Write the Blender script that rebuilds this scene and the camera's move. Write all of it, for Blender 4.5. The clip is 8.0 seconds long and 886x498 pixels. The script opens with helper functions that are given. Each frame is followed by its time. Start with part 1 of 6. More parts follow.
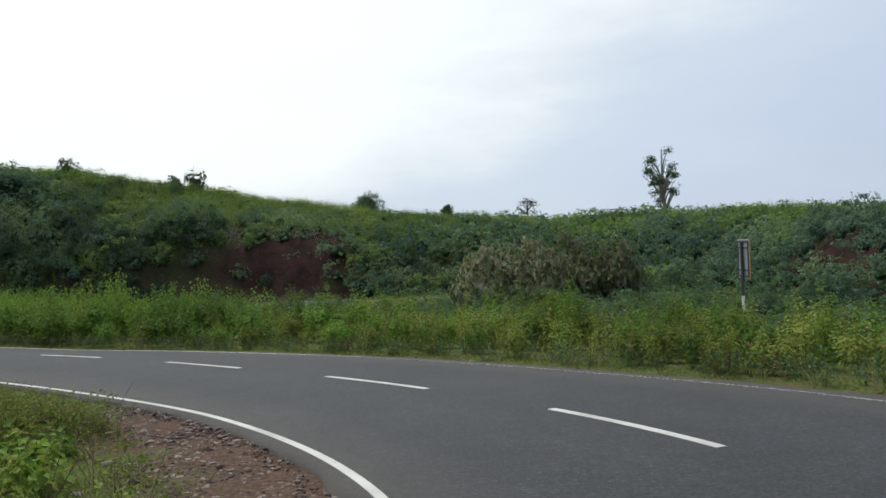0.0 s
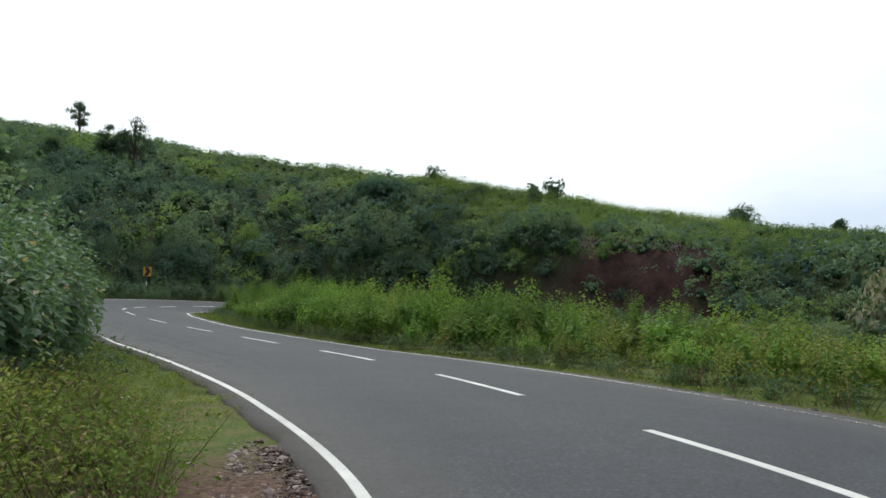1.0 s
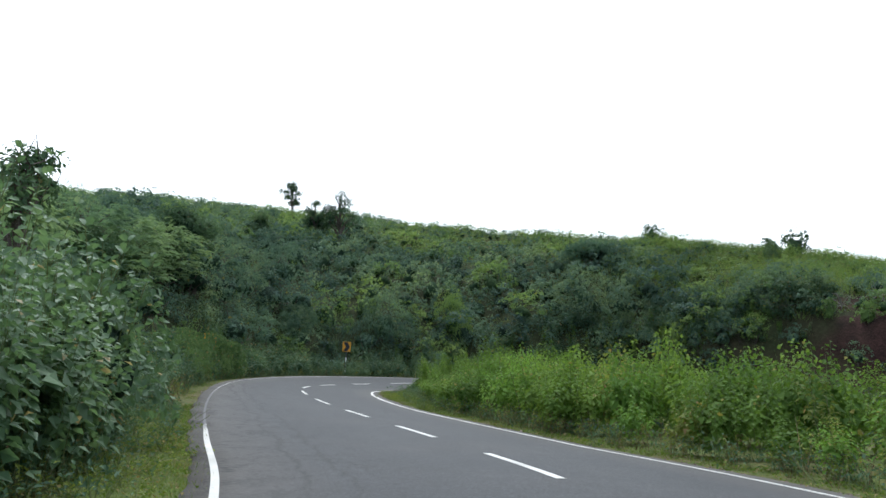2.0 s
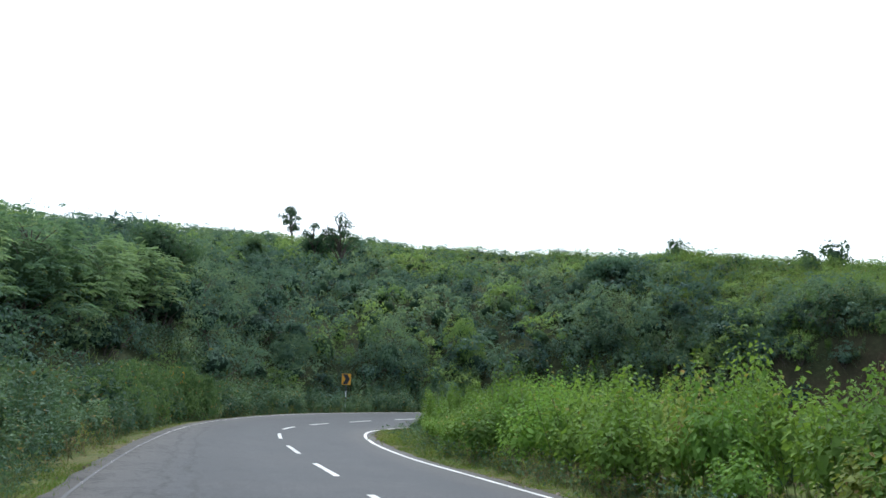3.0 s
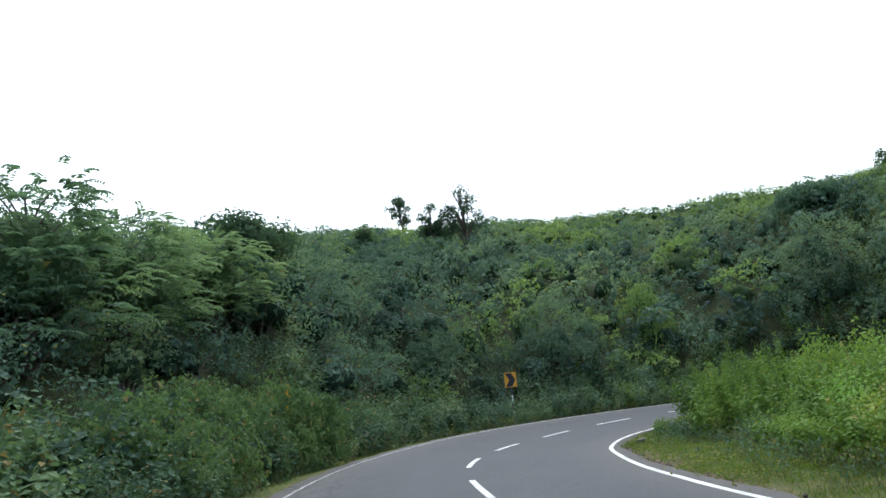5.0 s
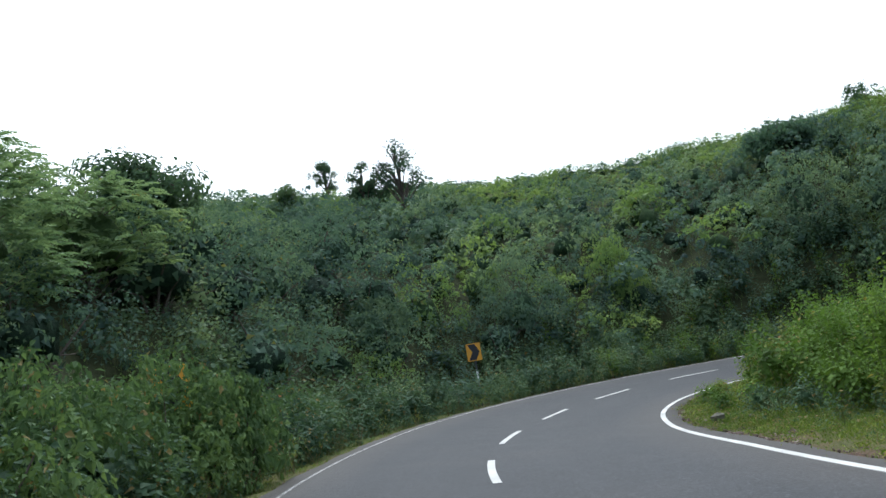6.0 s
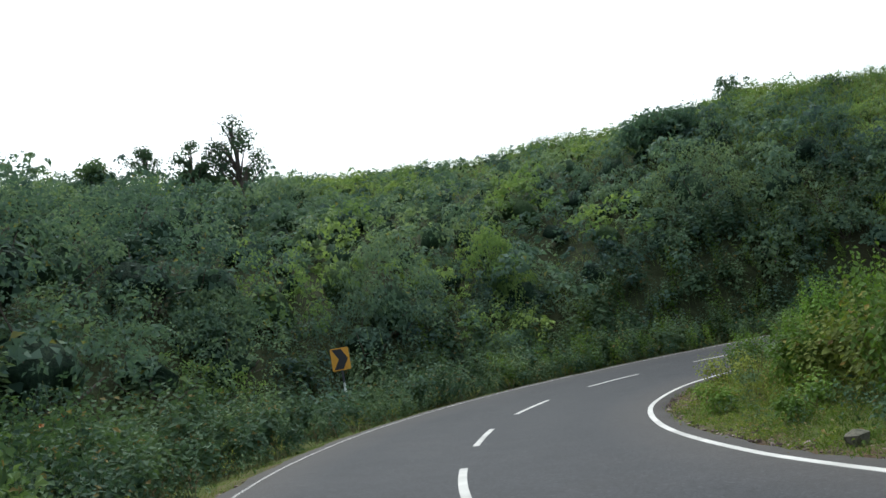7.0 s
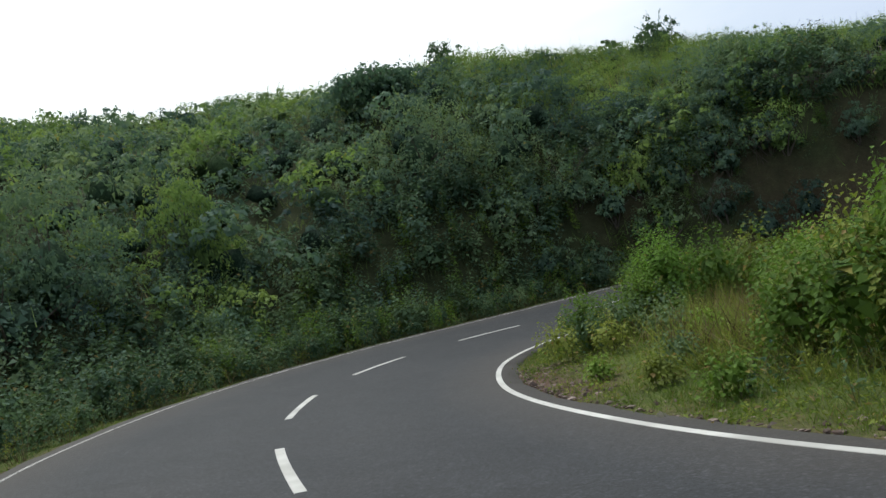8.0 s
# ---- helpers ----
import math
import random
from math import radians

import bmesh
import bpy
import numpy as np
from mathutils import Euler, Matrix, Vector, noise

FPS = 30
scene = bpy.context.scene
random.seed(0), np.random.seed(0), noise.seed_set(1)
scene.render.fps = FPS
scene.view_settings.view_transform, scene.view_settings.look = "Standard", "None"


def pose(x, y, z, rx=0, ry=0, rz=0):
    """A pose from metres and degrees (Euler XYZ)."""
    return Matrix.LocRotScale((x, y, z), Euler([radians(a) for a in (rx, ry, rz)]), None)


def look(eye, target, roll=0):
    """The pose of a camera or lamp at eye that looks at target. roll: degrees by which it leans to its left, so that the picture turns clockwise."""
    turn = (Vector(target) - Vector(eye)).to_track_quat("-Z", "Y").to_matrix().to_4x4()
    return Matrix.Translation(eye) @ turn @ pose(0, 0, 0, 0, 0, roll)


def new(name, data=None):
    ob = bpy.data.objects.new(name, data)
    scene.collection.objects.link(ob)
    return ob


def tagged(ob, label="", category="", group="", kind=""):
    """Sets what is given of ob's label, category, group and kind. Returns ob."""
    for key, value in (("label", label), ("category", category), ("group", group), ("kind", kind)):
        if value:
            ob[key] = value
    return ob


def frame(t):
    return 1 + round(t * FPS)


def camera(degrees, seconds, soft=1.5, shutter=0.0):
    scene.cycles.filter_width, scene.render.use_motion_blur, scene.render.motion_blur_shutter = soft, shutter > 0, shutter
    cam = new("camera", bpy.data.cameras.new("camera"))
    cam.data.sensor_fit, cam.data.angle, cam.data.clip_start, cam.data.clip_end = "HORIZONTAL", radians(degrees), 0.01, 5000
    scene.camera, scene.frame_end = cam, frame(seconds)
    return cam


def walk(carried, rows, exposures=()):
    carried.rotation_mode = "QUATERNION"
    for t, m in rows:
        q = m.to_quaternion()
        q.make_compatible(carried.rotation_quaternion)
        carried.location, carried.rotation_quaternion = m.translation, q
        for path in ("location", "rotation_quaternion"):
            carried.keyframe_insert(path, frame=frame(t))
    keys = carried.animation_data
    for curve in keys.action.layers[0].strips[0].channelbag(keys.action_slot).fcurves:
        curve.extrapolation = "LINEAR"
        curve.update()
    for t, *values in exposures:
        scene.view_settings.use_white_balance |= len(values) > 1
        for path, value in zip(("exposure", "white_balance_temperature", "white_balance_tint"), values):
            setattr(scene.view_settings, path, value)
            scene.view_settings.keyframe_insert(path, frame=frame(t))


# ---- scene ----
cam = camera(56.2, 8.0, soft=1.5)
# seconds, eye (x, y, z), yaw, pitch, roll
PATH = [
    (0.0, 0.000, 0.000, 1.500, 0.000, 1.257, 2.792),
    (0.5, 0.056, 3.266, 1.196, 13.731, 1.408, 2.667),
    (1.0, -0.554, 6.548, 0.978, 24.719, 3.073, -0.666),
    (1.5, -1.885, 9.833, 0.903, 34.964, 3.671, -1.567),
    (2.0, -3.575, 12.752, 0.896, 39.697, 8.123, 0.037),
    (2.2, -4.341, 13.872, 0.897, 40.053, 9.271, 1.151),
    (3.3, -8.791, 19.079, 0.976, 41.453, 11.020, 1.628),
    (3.5, -9.909, 19.970, 0.991, 43.450, 11.624, 1.728),
    (4.0, -12.926, 22.170, 1.002, 46.231, 11.864, 4.968),
    (4.5, -16.225, 24.223, 1.011, 49.431, 12.046, 6.588),
    (4.7, -17.561, 25.007, 1.021, 50.081, 12.129, 7.794),
    (5.8, -24.860, 29.618, 1.222, 46.198, 9.771, 11.978),
    (6.0, -26.113, 30.535, 1.237, 44.538, 9.560, 12.236),
    (6.5, -29.248, 32.828, 1.311, 41.822, 9.542, 11.924),
    (7.0, -32.147, 35.398, 1.369, 32.802, 8.164, 13.686),
    (7.5, -34.900, 38.248, 1.379, 18.339, 4.370, 15.893),
    (8.0, -37.370, 41.266, 1.397, 8.686, 1.907, 14.614),
]
walk(cam, [(t, pose(x, y, z, 90 + pitch, roll, yaw)) for t, x, y, z, yaw, pitch, roll in PATH],
     exposures=[(0.0, -0.50, 6200, 8.0), (1.0, -0.32, 6100, 8.0), (2.0, 0.06, 5800, 9.0), (3.4, 0.28, 5650, 9.0), (4.7, 0.24, 5650, 9.0), (6.0, 0.10, 5700, 9.0), (7.0, -0.04, 5950, 8.0), (8.0, -0.30, 6150, 8.0)])

# ---------------------------------------------------------------- light
SUN_AZ, SUN_EL = radians(38), radians(63)  # azimuth to the left of +y
SUN_DIR = Vector((-math.sin(SUN_AZ) * math.cos(SUN_EL), math.cos(SUN_AZ) * math.cos(SUN_EL), math.sin(SUN_EL)))
BRIGHT = Vector((-0.34, 0.41, 0.82))  # where the thin cloud is brightest

world = bpy.data.worlds.new("overcast_sky")
scene.world = world
world.use_nodes = True
wt = world.node_tree
wt.nodes.clear()


def wnode(kind, **props):
    n = wt.nodes.new(kind)
    for k, v in props.items():
        n.inputs[k].default_value = v
    return n


w_out = wt.nodes.new("ShaderNodeOutputWorld")
sky = wt.nodes.new("ShaderNodeTexSky")
sky.sky_type = "NISHITA"
sky.sun_disc = False
sky.sun_elevation, sky.sun_rotation = SUN_EL, -SUN_AZ
sky.air_density, sky.dust_density = 1.0, 2.0
bg_sky = wnode("ShaderNodeBackground", Strength=0.10)
wt.links.new(sky.outputs["Color"], bg_sky.inputs["Color"])
co = wt.nodes.new("ShaderNodeTexCoord")
dot = wt.nodes.new("ShaderNodeVectorMath")
dot.operation = "DOT_PRODUCT"
dot.inputs[1].default_value = BRIGHT
wt.links.new(co.outputs["Generated"], dot.inputs[0])
stretch = wt.nodes.new("ShaderNodeMapping")
stretch.inputs["Scale"].default_value = (1.0, 1.0, 3.2)
wt.links.new(co.outputs["Generated"], stretch.inputs["Vector"])
clouds = wnode("ShaderNodeTexNoise", Scale=2.8, Detail=8.0, Roughness=0.55)
wt.links.new(stretch.outputs["Vector"], clouds.inputs["Vector"])
mixin = wt.nodes.new("ShaderNodeMath")
mixin.operation = "MULTIPLY_ADD"
mixin.inputs[1].default_value = 0.24
wt.links.new(clouds.outputs["Fac"], mixin.inputs[0])
wt.links.new(dot.outputs["Value"], mixin.inputs[2])
tone_ramp = wt.nodes.new("ShaderNodeValToRGB")
e = tone_ramp.color_ramp.elements
e[0].position, e[0].color = 0.0, (0.70, 0.80, 0.98, 1)
e[1].position, e[1].color = 1.0, (2.9, 2.85, 2.7, 1)
for at_, col in ((0.46, (1.06, 1.16, 1.36, 1)), (0.575, (1.18, 1.28, 1.42, 1)), (0.615, (1.34, 1.42, 1.49, 1)), (0.640, (1.52, 1.56, 1.57, 1)), (0.70, (1.82, 1.84, 1.80, 1)), (0.90, (2.0, 2.0, 1.93, 1))):
    el = tone_ramp.color_ramp.elements.new(at_)
    el.color = col
wt.links.new(mixin.outputs["Value"], tone_ramp.inputs["Fac"])
bg_cloud = wnode("ShaderNodeBackground", Strength=0.9)
wt.links.new(tone_ramp.outputs["Color"], bg_cloud.inputs["Color"])
w_mix = wnode("ShaderNodeMixShader", Fac=0.82)
wt.links.new(bg_sky.outputs[0], w_mix.inputs[1])
wt.links.new(bg_cloud.outputs[0], w_mix.inputs[2])
wt.links.new(w_mix.outputs[0], w_out.inputs["Surface"])

sun_data = bpy.data.lights.new("sun", "SUN")
sun_data.energy, sun_data.angle, sun_data.color = 2.5, radians(10), (1.0, 0.98, 0.93)
sun = new("sun", sun_data)
sun.matrix_world = look(SUN_DIR * 60, (0, 0, 0))


# ---------------------------------------------------------------- materials
class Mat:
    """A short way of writing node materials."""

    def __init__(self, name):
        self.m = bpy.data.materials.new(name)
        self.m.use_nodes = True
        self.t = self.m.node_tree
        self.t.nodes.clear()
        self.out = self.t.nodes.new("ShaderNodeOutputMaterial")

    def n(self, kind, **props):
        node = self.t.nodes.new(kind)
        for k, v in props.items():
            node.inputs[k.replace("_", " ")].default_value = v
        return node

    def link(self, a, b):
        self.t.links.new(a, b)
        return self

    def noise(self, scale, detail=3.0, rough=0.55, vec=None):
        node = self.n("ShaderNodeTexNoise", Scale=scale, Detail=detail, Roughness=rough)
        if vec is not None:
            self.link(vec, node.inputs["Vector"])
        return node.outputs["Fac"]

    def pos(self):
        return self.n("ShaderNodeNewGeometry").outputs["Position"]

    def ramp(self, fac, stops):
        node = self.n("ShaderNodeValToRGB")
        el = node.color_ramp.elements
        el[0].position, el[0].color = stops[0][0], (*stops[0][1], 1)
        el[1].position, el[1].color = stops[-1][0], (*stops[-1][1], 1)
        for p, c in stops[1:-1]:
            el.new(p).color = (*c, 1)
        self.link(fac, node.inputs["Fac"])
        return node.outputs["Color"]

    def mix(self, fac, a, b, how="MIX"):
        node = self.n("ShaderNodeMix")
        node.data_type, node.blend_type = "RGBA", how
        for sock, v in ((node.inputs["Factor"], fac), (node.inputs[6], a), (node.inputs[7], b)):
            if isinstance(v, (int, float)):
                sock.default_value = v
            elif isinstance(v, tuple):
                sock.default_value = (*v, 1)
            else:
                self.link(v, sock)
        return node.outputs[2]

    def math(self, how, a, b=0.0, c=0.0):
        node = self.n("ShaderNodeMath")
        node.operation = how
        for sock, v in zip(node.inputs, (a, b, c)):
            if isinstance(v, (int, float)):
                sock.default_value = v
            else:
                self.link(v, sock)
        return node.outputs[0]

    def attr(self, name):
        node = self.n("ShaderNodeAttribute")
        node.attribute_name = name
        return node.outputs["Fac"]

    def surface(self, colour, rough=0.8, bump=None, strength=0.3, dist=0.02, spec=0.4, metal=0.0):
        b = self.n("ShaderNodeBsdfPrincipled", Metallic=metal)
        b.inputs["Specular IOR Level"].default_value = spec
        for sock, v in ((b.inputs["Base Color"], colour), (b.inputs["Roughness"], rough)):
            if isinstance(v, (int, float)):
                sock.default_value = v
            elif isinstance(v, tuple):
                sock.default_value = (*v, 1)
            else:
                self.link(v, sock)
        if bump is not None:
            bn = self.n("ShaderNodeBump", Strength=strength, Distance=dist)
            self.link(bump, bn.inputs["Height"])
            self.link(bn.outputs["Normal"], b.inputs["Normal"])
        self.link(b.outputs[0], self.out.inputs["Surface"])
        return self.m


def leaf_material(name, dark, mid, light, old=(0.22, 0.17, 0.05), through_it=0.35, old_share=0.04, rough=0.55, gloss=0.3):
    """Leaves: a spread of greens from leaf to leaf and plant to plant, a few yellowed, light coming through."""
    k = Mat(name)
    g = k.n("ShaderNodeNewGeometry").outputs["Random Per Island"]
    o = k.n("ShaderNodeObjectInfo").outputs["Random"]
    plant = k.math("FRACT", k.math("ADD", k.attr("tone"), o))
    patch = k.ramp(k.noise(0.17, 3.0, 0.6, vec=k.pos()), [(0.36, (0, 0, 0)), (0.64, (1, 1, 1))])
    f = k.math("MULTIPLY_ADD", g, 0.16, k.math("MULTIPLY_ADD", plant, 0.44, k.math("MULTIPLY", patch, 0.36)))
    col = k.ramp(f, [(0.10, dark), (0.5, mid), (0.92, light)])
    aged = k.math("GREATER_THAN", k.math("FRACT", k.math("MULTIPLY", g, 37.7)), 1.0 - old_share)
    col = k.mix(aged, col, old)
    b = k.n("ShaderNodeBsdfPrincipled", Roughness=rough)
    b.inputs["Specular IOR Level"].default_value = gloss
    k.link(col, b.inputs["Base Color"])
    tr = k.n("ShaderNodeBsdfTranslucent")
    k.link(k.mix(0.6, col, (1.0, 1.0, 0.5), "MULTIPLY"), tr.inputs["Color"])
    mx = k.n("ShaderNodeMixShader", Fac=through_it)
    k.link(b.outputs[0], mx.inputs[1]).link(tr.outputs[0], mx.inputs[2])
    k.link(mx.outputs[0], k.out.inputs["Surface"])
    return k.m


def asphalt():
    k = Mat("asphalt")
    p = k.pos()
    fine = k.noise(38, 5.0, 0.8, p)
    grit = k.noise(15, 4.0, 0.75, p)
    broad = k.noise(0.35, 4.0, 0.6, p)
    blotch = k.noise(1.6, 5.0, 0.7, p)
    col = k.ramp(broad, [(0.25, (0.0155, 0.0172, 0.0205)), (0.5, (0.0205, 0.0222, 0.0255)), (0.78, (0.028, 0.028, 0.030))])
    col = k.mix(0.5, col, k.ramp(blotch, [(0.3, (0.6, 0.6, 0.6)), (0.5, (1.0, 1.0, 1.0)), (0.7, (1.45, 1.44, 1.42))]), "MULTIPLY")
    chips = k.n("ShaderNodeTexVoronoi", Scale=46.0)
    k.link(p, chips.inputs["Vector"])
    sep = k.n("ShaderNodeSeparateColor")
    k.link(chips.outputs["Color"], sep.inputs[0])
    col = k.mix(0.75, col, k.ramp(sep.outputs[0], [(0.0, (0.45, 0.45, 0.46)), (0.5, (0.9, 0.9, 0.9)), (0.86, (1.3, 1.3, 1.28)), (1.0, (2.9, 2.85, 2.75))]), "MULTIPLY")
    col = k.mix(0.5, col, k.ramp(fine, [(0.34, (0.25, 0.25, 0.25)), (0.5, (1.0, 1.0, 1.0)), (0.66, (1.8, 1.8, 1.8))]), "MULTIPLY")
    # wheel tracks along the lanes, a little polished
    across = k.attr("across")
    track = k.math("ABSOLUTE", k.math("SUBTRACT", k.math("ABSOLUTE", k.math("SUBTRACT", k.math("ABSOLUTE", across), 1.75)), 0.8))
    col = k.mix(k.ramp(track, [(0.0, (0.4, 0.4, 0.4)), (0.5, (0, 0, 0))]), col, k.mix(1.0, col, (1.25, 1.24, 1.22), "MULTIPLY"))
    pits = k.math("GREATER_THAN", k.noise(21, 3.0, 0.6, p), 0.61)
    col = k.mix(k.math("MULTIPLY", pits, 0.75), col, (0.008, 0.008, 0.008))
    dust = k.attr("dust")
    col = k.mix(k.math("MULTIPLY", dust, k.math("MULTIPLY_ADD", grit, 1.1, 0.02)), col, (0.085, 0.070, 0.056))
    wob = k.n("ShaderNodeVectorMath")
    wob.operation = "ADD"
    wn = k.n("ShaderNodeTexNoise", Scale=2.2, Detail=5.0)
    k.link(p, wn.inputs["Vector"]).link(p, wob.inputs[0]).link(wn.outputs["Color"], wob.inputs[1])
    vor = k.n("ShaderNodeTexVoronoi", Scale=1.4)
    vor.feature = "DISTANCE_TO_EDGE"
    k.link(wob.outputs[0], vor.inputs["Vector"])
    crack = k.math("MULTIPLY", k.math("LESS_THAN", vor.outputs["Distance"], k.math("MULTIPLY", grit, 0.06)), k.attr("crack"))
    crack = k.math("MULTIPLY", crack, k.math("GREATER_THAN", k.noise(0.7, 3.0, vec=p), 0.47))
    loose = k.math("MULTIPLY", k.math("MULTIPLY", k.math("GREATER_THAN", blotch, 0.56), k.math("GREATER_THAN", fine, 0.5)), k.math("MULTIPLY", k.attr("crack"), 0.55))
    crack = k.math("MAXIMUM", crack, loose)
    for off, seed in ((2.9, 0.45), (2.45, 0.6)):
        wander = k.math("MULTIPLY_ADD", k.noise(seed, 4.0, 0.6, p), 0.9, off - 0.45)
        seam = k.math("LESS_THAN", k.math("ABSOLUTE", k.math("SUBTRACT", across, wander)), k.math("MULTIPLY", k.math("MAXIMUM", k.math("SUBTRACT", grit, 0.42), 0.0), 0.32))
        crack = k.math("MAXIMUM", crack, k.math("MULTIPLY", seam, k.attr("crack")))
    col = k.mix(crack, col, (0.006, 0.006, 0.006))
    height = k.math("SUBTRACT", k.math("ADD", k.math("MULTIPLY", fine, 0.7), k.math("MULTIPLY", grit, 0.5)), crack)
    return k.surface(col, 0.68, height, 0.5, 0.008, 0.28)


def line_paint():
    k = Mat("road_paint")
    p = k.pos()
    wear = k.noise(26, 5.0, 0.7, p)
    dirt = k.noise(1.3, 3.0, vec=p)
    col = k.ramp(dirt, [(0.3, (0.36, 0.35, 0.32)), (0.7, (0.56, 0.55, 0.51))])
    hide = k.math("GREATER_THAN", k.math("ADD", wear, k.math("MULTIPLY", k.attr("worn"), 0.24)), 0.70)
    col = k.mix(hide, col, (0.030, 0.030, 0.032))
    return k.surface(col, 0.6, wear, 0.2, 0.003, 0.4)


def ground_material():
    k = Mat("grassy_soil")
    p = k.pos()
    fine, mid, broad = k.noise(28, 4.0, vec=p), k.noise(3.0, 4.0, vec=p), k.noise(0.25, 3.0, vec=p)
    grass = k.ramp(k.math("MULTIPLY_ADD", fine, 0.5, k.math("MULTIPLY", mid, 0.5)), [(0.3, (0.028, 0.042, 0.011)), (0.5, (0.070, 0.094, 0.021)), (0.7, (0.130, 0.140, 0.038))])
    dry = k.ramp(fine, [(0.3, (0.065, 0.050, 0.024)), (0.7, (0.150, 0.120, 0.055))])
    col = k.mix(k.math("MULTIPLY", k.math("GREATER_THAN", k.math("MULTIPLY_ADD", mid, 0.5, k.math("MULTIPLY", broad, 0.5)), 0.53), 0.5), grass, dry)
    # Leaf litter under the scrub, darkened to stand in for the shade there.
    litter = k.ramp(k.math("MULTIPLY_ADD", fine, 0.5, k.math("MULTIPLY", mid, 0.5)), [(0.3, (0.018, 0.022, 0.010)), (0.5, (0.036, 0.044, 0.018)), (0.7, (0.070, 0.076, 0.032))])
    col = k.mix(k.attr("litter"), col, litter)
    soil = k.ramp(k.math("MULTIPLY_ADD", k.noise(9, 6.0, 0.65, p), 0.6, k.math("MULTIPLY", k.noise(0.9, 4.0, vec=p), 0.4)), [(0.36, (0.010, 0.006, 0.006)), (0.48, (0.036, 0.019, 0.016)), (0.60, (0.068, 0.033, 0.027)), (0.72, (0.120, 0.074, 0.060))])
    col = k.mix(k.attr("soil"), col, soil)
    grit = k.ramp(k.noise(16, 5.0, 0.7, p), [(0.3, (0.030, 0.019, 0.013)), (0.5, (0.084, 0.050, 0.034)), (0.75, (0.165, 0.112, 0.082))])
    col = k.mix(k.attr("gravel"), col, grit)
    h = k.math("ADD", fine, mid)
    return k.surface(col, 0.95, h, 0.6, 0.05, 0.15)


def stone_material():
    k = Mat("broken_stone")
    p = k.pos()
    r = k.n("ShaderNodeNewGeometry").outputs["Random Per Island"]
    col = k.ramp(k.math("MULTIPLY_ADD", k.noise(30, 4.0, vec=p), 0.35, k.math("MULTIPLY", r, 0.65)), [(0.1, (0.042, 0.030, 0.026)), (0.5, (0.112, 0.080, 0.066)), (0.85, (0.290, 0.232, 0.200))])
    return k.surface(col, 0.9, k.noise(45, 4.0, vec=p), 0.5, 0.01, 0.25)


def bark_material(name, a, b):
    k = Mat(name)
    p = k.pos()
    return k.surface(k.ramp(k.noise(22, 5.0, 0.6, p), [(0.3, a), (0.7, b)]), 0.9, k.noise(40, 4.0, vec=p), 0.5, 0.01, 0.2)


def painted(name, colour, rough=0.5, scuff=0.12, metal=0.0):
    k = Mat(name)
    p = k.pos()
    d = k.noise(12, 5.0, 0.6, p)
    col = k.mix(k.math("MULTIPLY", k.math("GREATER_THAN", d, 0.6), scuff * 2), colour, tuple(c * 0.45 + 0.03 for c in colour))
    return k.surface(col, rough, d, 0.08, 0.004, 0.45, metal)


M_ASPHALT, M_PAINT, M_GROUND, M_STONE = asphalt(), line_paint(), ground_material(), stone_material()
M_WEED = leaf_material("weed_leaves", (0.064, 0.122, 0.023), (0.132, 0.220, 0.038), (0.232, 0.335, 0.061), (0.26, 0.24, 0.06), through_it=0.36, old_share=0.015, rough=0.65, gloss=0.13)
M_FRESH = leaf_material("fresh_leaves", (0.092, 0.175, 0.030), (0.165, 0.290, 0.050), (0.255, 0.400, 0.076), (0.28, 0.28, 0.08), 0.38, 0.01, 0.65, 0.13)
M_WEED_PALE = leaf_material("yellowing_weed_leaves", (0.104, 0.130, 0.030), (0.196, 0.240, 0.050), (0.312, 0.352, 0.082), (0.30, 0.22, 0.09), 0.36, 0.04, 0.65, 0.13)
# Verge leaves tinted bluish, standing in for haze and cool shade.
M_WEED_DARK = leaf_material("verge_leaves", (0.043, 0.083, 0.050), (0.084, 0.143, 0.076), (0.160, 0.228, 0.100), (0.20, 0.16, 0.06), 0.34, 0.03, 0.65, 0.13)
M_ROADSIDE = leaf_material("roadside_shrub_leaves", (0.052, 0.096, 0.040), (0.102, 0.168, 0.060), (0.185, 0.260, 0.088), (0.22, 0.18, 0.07), 0.36, 0.02, 0.65, 0.13)
# Blue for haze is mixed into the scrub's colours, most in its dark tones.
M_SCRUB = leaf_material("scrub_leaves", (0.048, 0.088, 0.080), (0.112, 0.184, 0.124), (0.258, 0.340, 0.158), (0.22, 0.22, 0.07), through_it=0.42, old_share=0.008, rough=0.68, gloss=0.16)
M_SCRUB_LIGHT = leaf_material("light_scrub_leaves", (0.094, 0.162, 0.064), (0.170, 0.262, 0.084), (0.280, 0.372, 0.112), (0.26, 0.26, 0.08), through_it=0.46, old_share=0.01, rough=0.65, gloss=0.14)
# Tree leaves carry a bluish tint in place of haze.
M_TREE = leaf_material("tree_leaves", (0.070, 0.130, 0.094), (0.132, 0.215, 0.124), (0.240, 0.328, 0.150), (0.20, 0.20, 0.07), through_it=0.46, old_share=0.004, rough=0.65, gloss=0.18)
M_TREE_DARK = leaf_material("dark_tree_leaves", (0.044, 0.080, 0.050), (0.082, 0.138, 0.074), (0.146, 0.218, 0.100), (0.16, 0.15, 0.07), through_it=0.42, old_share=0.005, rough=0.68, gloss=0.14)
M_BROAD = leaf_material("broad_grey_green_leaves", (0.064, 0.122, 0.060), (0.132, 0.212, 0.104), (0.285, 0.365, 0.225), (0.34, 0.28, 0.14), 0.42, 0.008, 0.48, 0.3)
